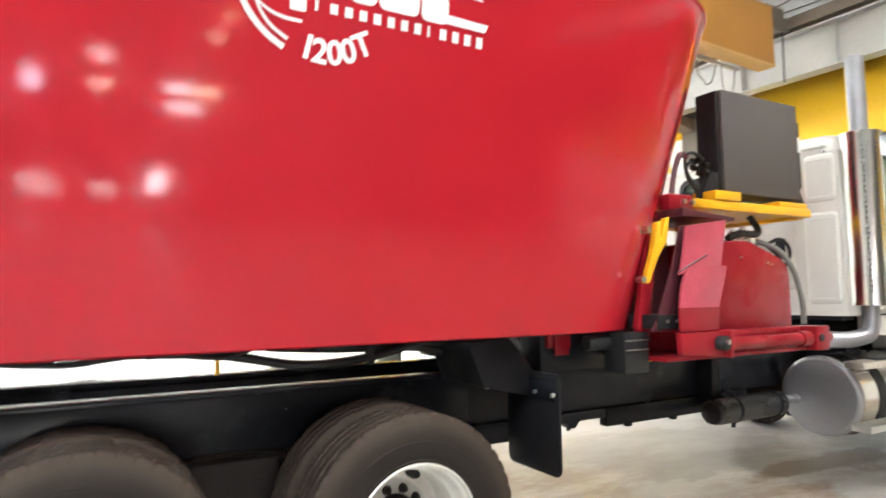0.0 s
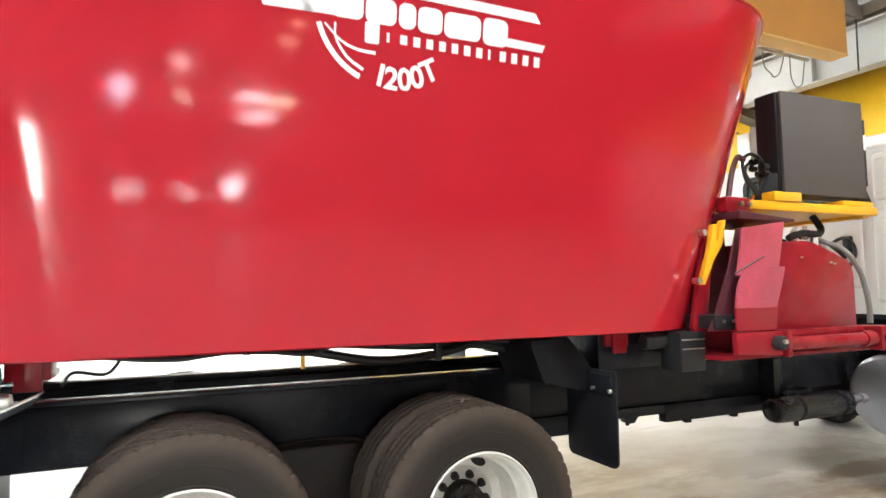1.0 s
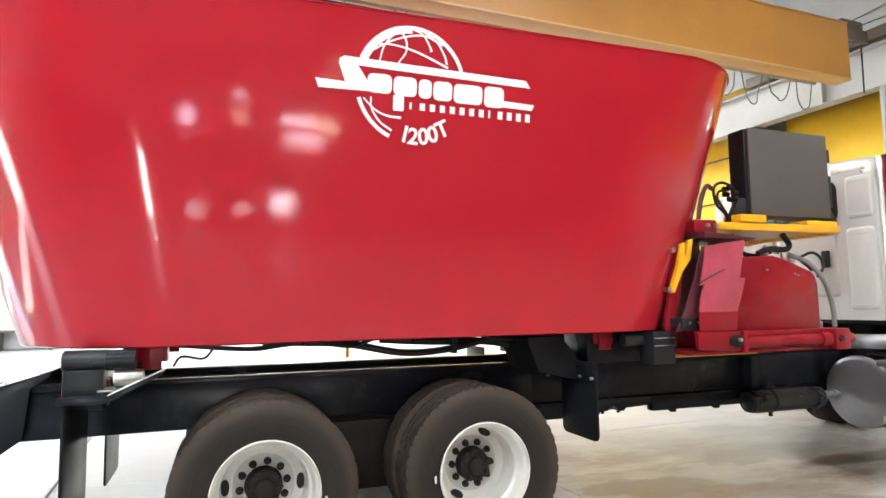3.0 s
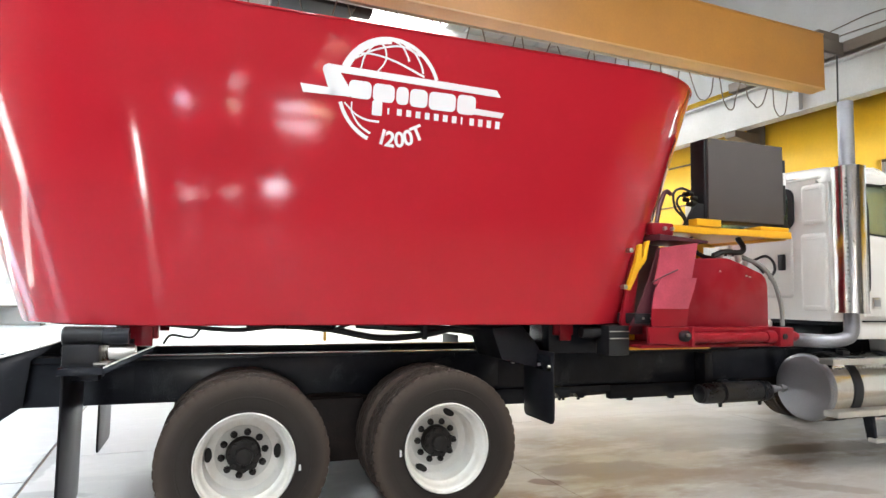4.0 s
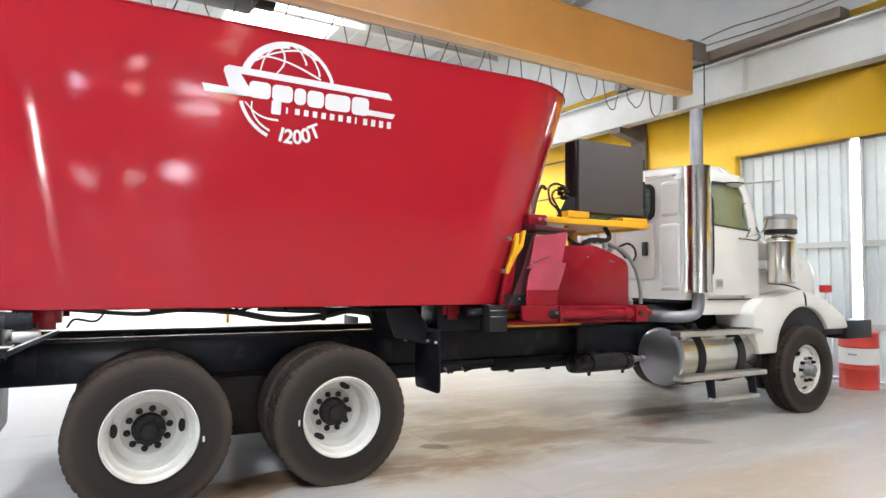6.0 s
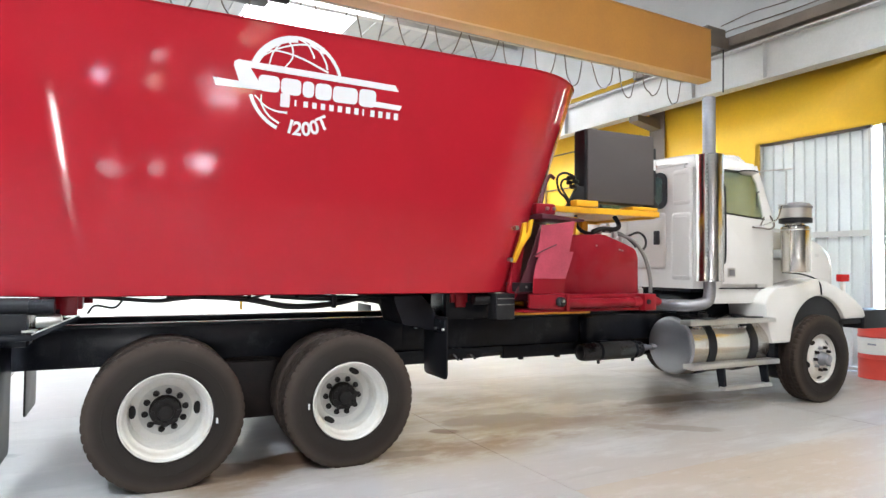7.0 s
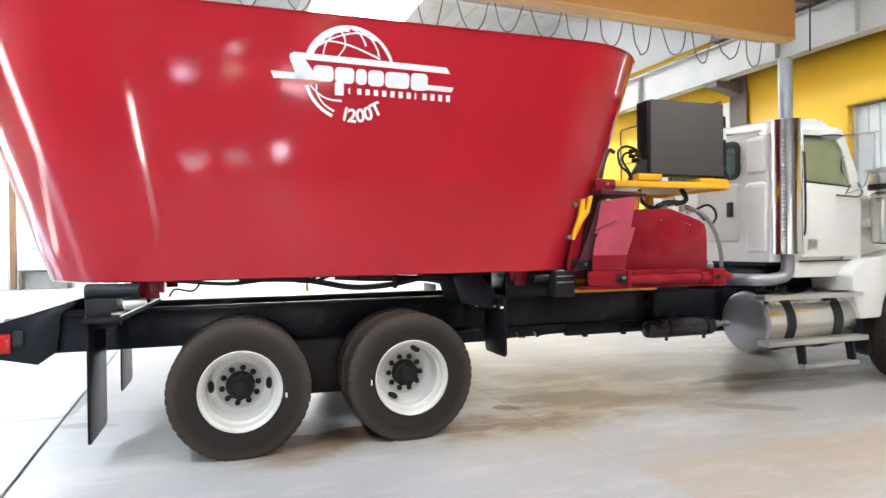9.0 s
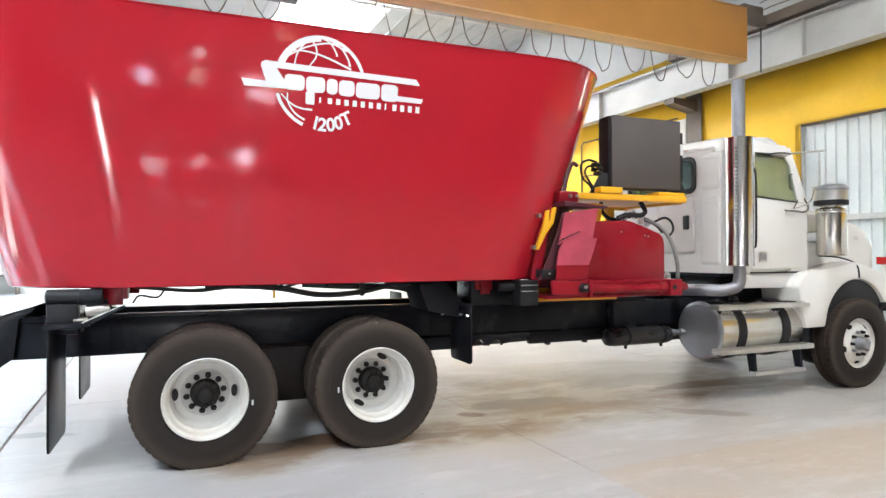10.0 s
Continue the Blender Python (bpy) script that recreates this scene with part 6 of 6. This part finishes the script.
part("elbow", tube([(6.06, 2.98, 1.50), (6.06, 2.98, 1.36), (6.03, 3.0, 1.27), (5.92, 3.06, 1.23), (5.83, 3.13, 1.225), (5.76, 3.24, 1.225), (5.73, 3.42, 1.22), (5.73, 3.62, 1.20)], 0.068, 18, 8), PIPE, ex, "bent steel exhaust elbow")
part("stack_mount", box(6.02, 6.10, 3.0, CS + 0.05, 2.2, 2.26, 0.005), BLACK, ex)

# air cleaner
ac = part("air_cleaner", lathe([(0, 1.615), (0.13, 1.615), (0.160, 1.63), (0.166, 1.65), (0.166, 2.15), (0.160, 2.18), (0.11, 2.20), (0.11, 2.224)], "z", (7.42, 2.86, 0), 40), TANKSHELL, truck, "polished round air cleaner can")
part("seam", lathe([(0.167, 2.135), (0.169, 2.138), (0.169, 2.146), (0.167, 2.149)], "z", (7.42, 2.86, 0), 40), STEEL, ac)
part("cap_skirt", lathe([(0.16, 2.225), (0.185, 2.23), (0.185, 2.285), (0.16, 2.29)], "z", (7.42, 2.86, 0), 40), BLACKPLASTIC, ac, "black intake skirt")
part("intake_bowl", lathe([(0.182, 2.29), (0.182, 2.405), (0.16, 2.41)], "z", (7.42, 2.86, 0), 40), STEEL, ac, "clear grey intake bowl")
part("cap_lid", lathe([(0.190, 2.406), (0.190, 2.43), (0.155, 2.468), (0.06, 2.486), (0, 2.488)], "z", (7.42, 2.86, 0), 40), TANKEND, ac, "grey domed lid")
part("intake_pipe", tube([(7.42, 2.95, 1.85), (7.43, 3.1, 1.85), (7.44, 3.35, 1.85)], 0.07, 14, 5), STEEL, ac)
part("mount_bracket", box(7.26, 7.34, 2.95, 3.2, 1.8, 1.9, 0.005), GREYSTEEL, ac)

# hood, fenders, bumper
hb = bmesh.new()
hs = [(7.26, 0.94, 2.24, 1.36), (7.60, 0.93, 2.225, 1.36), (8.05, 0.92, 2.175, 1.34), (8.40, 0.90, 2.10, 1.30), (8.60, 0.88, 2.01, 1.24), (8.75, 0.85, 1.92, 1.20), (8.80, 0.80, 1.72, 1.20)]
rows = []
for x, half, top, low in hs:
    ring = []
    for a, b_ in ((1.0, 0.0), (1.0, 0.72), (0.975, 0.90), (0.86, 0.975), (0.3, 1.0)):
        ring.append((CY - half * a, low + (top - low) * b_))
    ring = ring + [(2 * CY - a, b_) for a, b_ in reversed(ring)]
    rows.append([hb.verts.new((x, y, z)) for y, z in ring])
for r0, r1 in zip(rows, rows[1:]):
    for i in range(len(r0)):
        j = (i + 1) % len(r0)
        hb.faces.new((r0[i], r0[j], r1[j], r1[i]))
hb.faces.new(rows[0])
hb.faces.new(rows[-1])
bmesh.ops.subdivide_edges(hb, edges=list(hb.edges), cuts=1, smooth=0.6)
hood = part("hood", hb, WHITE, truck, "white sloping truck hood", smooth=50)
part("hood_badge", box(8.24, 8.40, CY - 0.905, CY - 0.86, 1.83, 1.875, 0.004), STEEL, hood)
part("hood_latch", tube([(7.60, CY - 0.93, 1.62), (7.74, CY - 1.08, 1.60), (7.86, CY - 1.19, 1.545), (7.90, CY - 1.235, 1.47), (7.92, CY - 1.24, 1.34)], 0.010, 8, 5), BLACKPLASTIC, hood, "black hood strap")


def fender(y0, y1):
    """Wheel arch: outer outline and the round cut over the wheel, swept across."""
    b = bmesh.new()
    outer = [(7.0, 0.76), (6.92, 0.98), (6.88, 1.25), (6.94, 1.345), (7.07, 1.43), (7.31, 1.455), (7.60, 1.505), (7.85, 1.545), (8.05, 1.51), (8.27, 1.44), (8.50, 1.355), (8.65, 1.27), (8.80, 1.17), (8.87, 1.08), (8.86, 1.02), (8.43, 1.02)]
    inner_arc = [(7.91 + 0.565 * math.cos(math.radians(a)), 0.76 + 0.565 * math.sin(math.radians(a))) for a in range(30, 179, 8)]
    poly = outer + inner_arc + [(7.33, 0.76)]
    prism(poly, "y", y0, y1, 0.03, bm=b)
    return b


part("fender", fender(2.87, 3.42), WHITE, truck, "white rounded front fender")
part("fender", fender(2 * CY - 3.42, 2 * CY - 2.87), WHITE, truck)
part("arch_liner", lathe([(0.562, 2.92), (0.562, 3.45)], "y", (7.91, 0, 0.76), 40), BLACKPLASTIC, truck)
arch = truck.children[-1]
ab2 = bmesh.new()
ab2.from_mesh(arch.data)
bmesh.ops.delete(ab2, geom=[f for f in ab2.faces if f.calc_center_median().z < 0.80 or len(f.verts) > 4], context="FACES")
ab2.to_mesh(arch.data)
ab2.free()
part("hood_lamp", box(8.60, 8.78, 3.02, 3.10, 1.50, 1.60, 0.012), LAMPRED, truck, "small red marker lamp on the fender")
part("lamp_stalk", box(8.66, 8.72, 3.04, 3.08, 1.34, 1.499, 0.004), WHITE, truck)
part("bumper", box(8.845, 9.46, 2.88, 2 * CY - 2.88, 0.875, 1.125, 0.015), BLACKPLASTIC, truck, "black steel front bumper")
part("bumper_arm", box(8.36, 8.844, 2.92, 3.00, 0.945, 1.012, 0.005), BLACKPLASTIC, truck)

# ---------------------------------------------------------------- floor slabs
SU, SV = 4.20, 4.20
for i in range(-3, 3):
    for j in range(-4, 9):
        u0, v0 = -1.05 + SU * i, (5.65 if i >= 0 else 4.86) + SV * (j - 2)
        u1, v1 = min(u0 + SU, EAST), min(v0 + SV, NORTH)
        u0, v0 = max(u0, WEST), max(v0, SOUTH)
        if u1 - u0 < 0.05 or v1 - v0 < 0.05:
            continue
        # the joint beside the tail is wide and broken, the others are hairlines, worn away on the near side
        near = 0.0008 if i >= 0 and v1 < 2.0 else 0.0035
        gl, gr = (0.014 if i == 0 else near), (0.014 if i == -1 else near)
        gv = 0.010 if i == -1 else near
        part("slab", box(u0 + gl, u1 - gr, v0 + (0.0008 if i >= 0 and v0 < 2.0 else gv), v1 - gv, -0.019, 0.0), DIMCONCRETE if i < 0 else TANCONCRETE if i >= 1 and v1 < 2.0 else CONCRETE, floor)
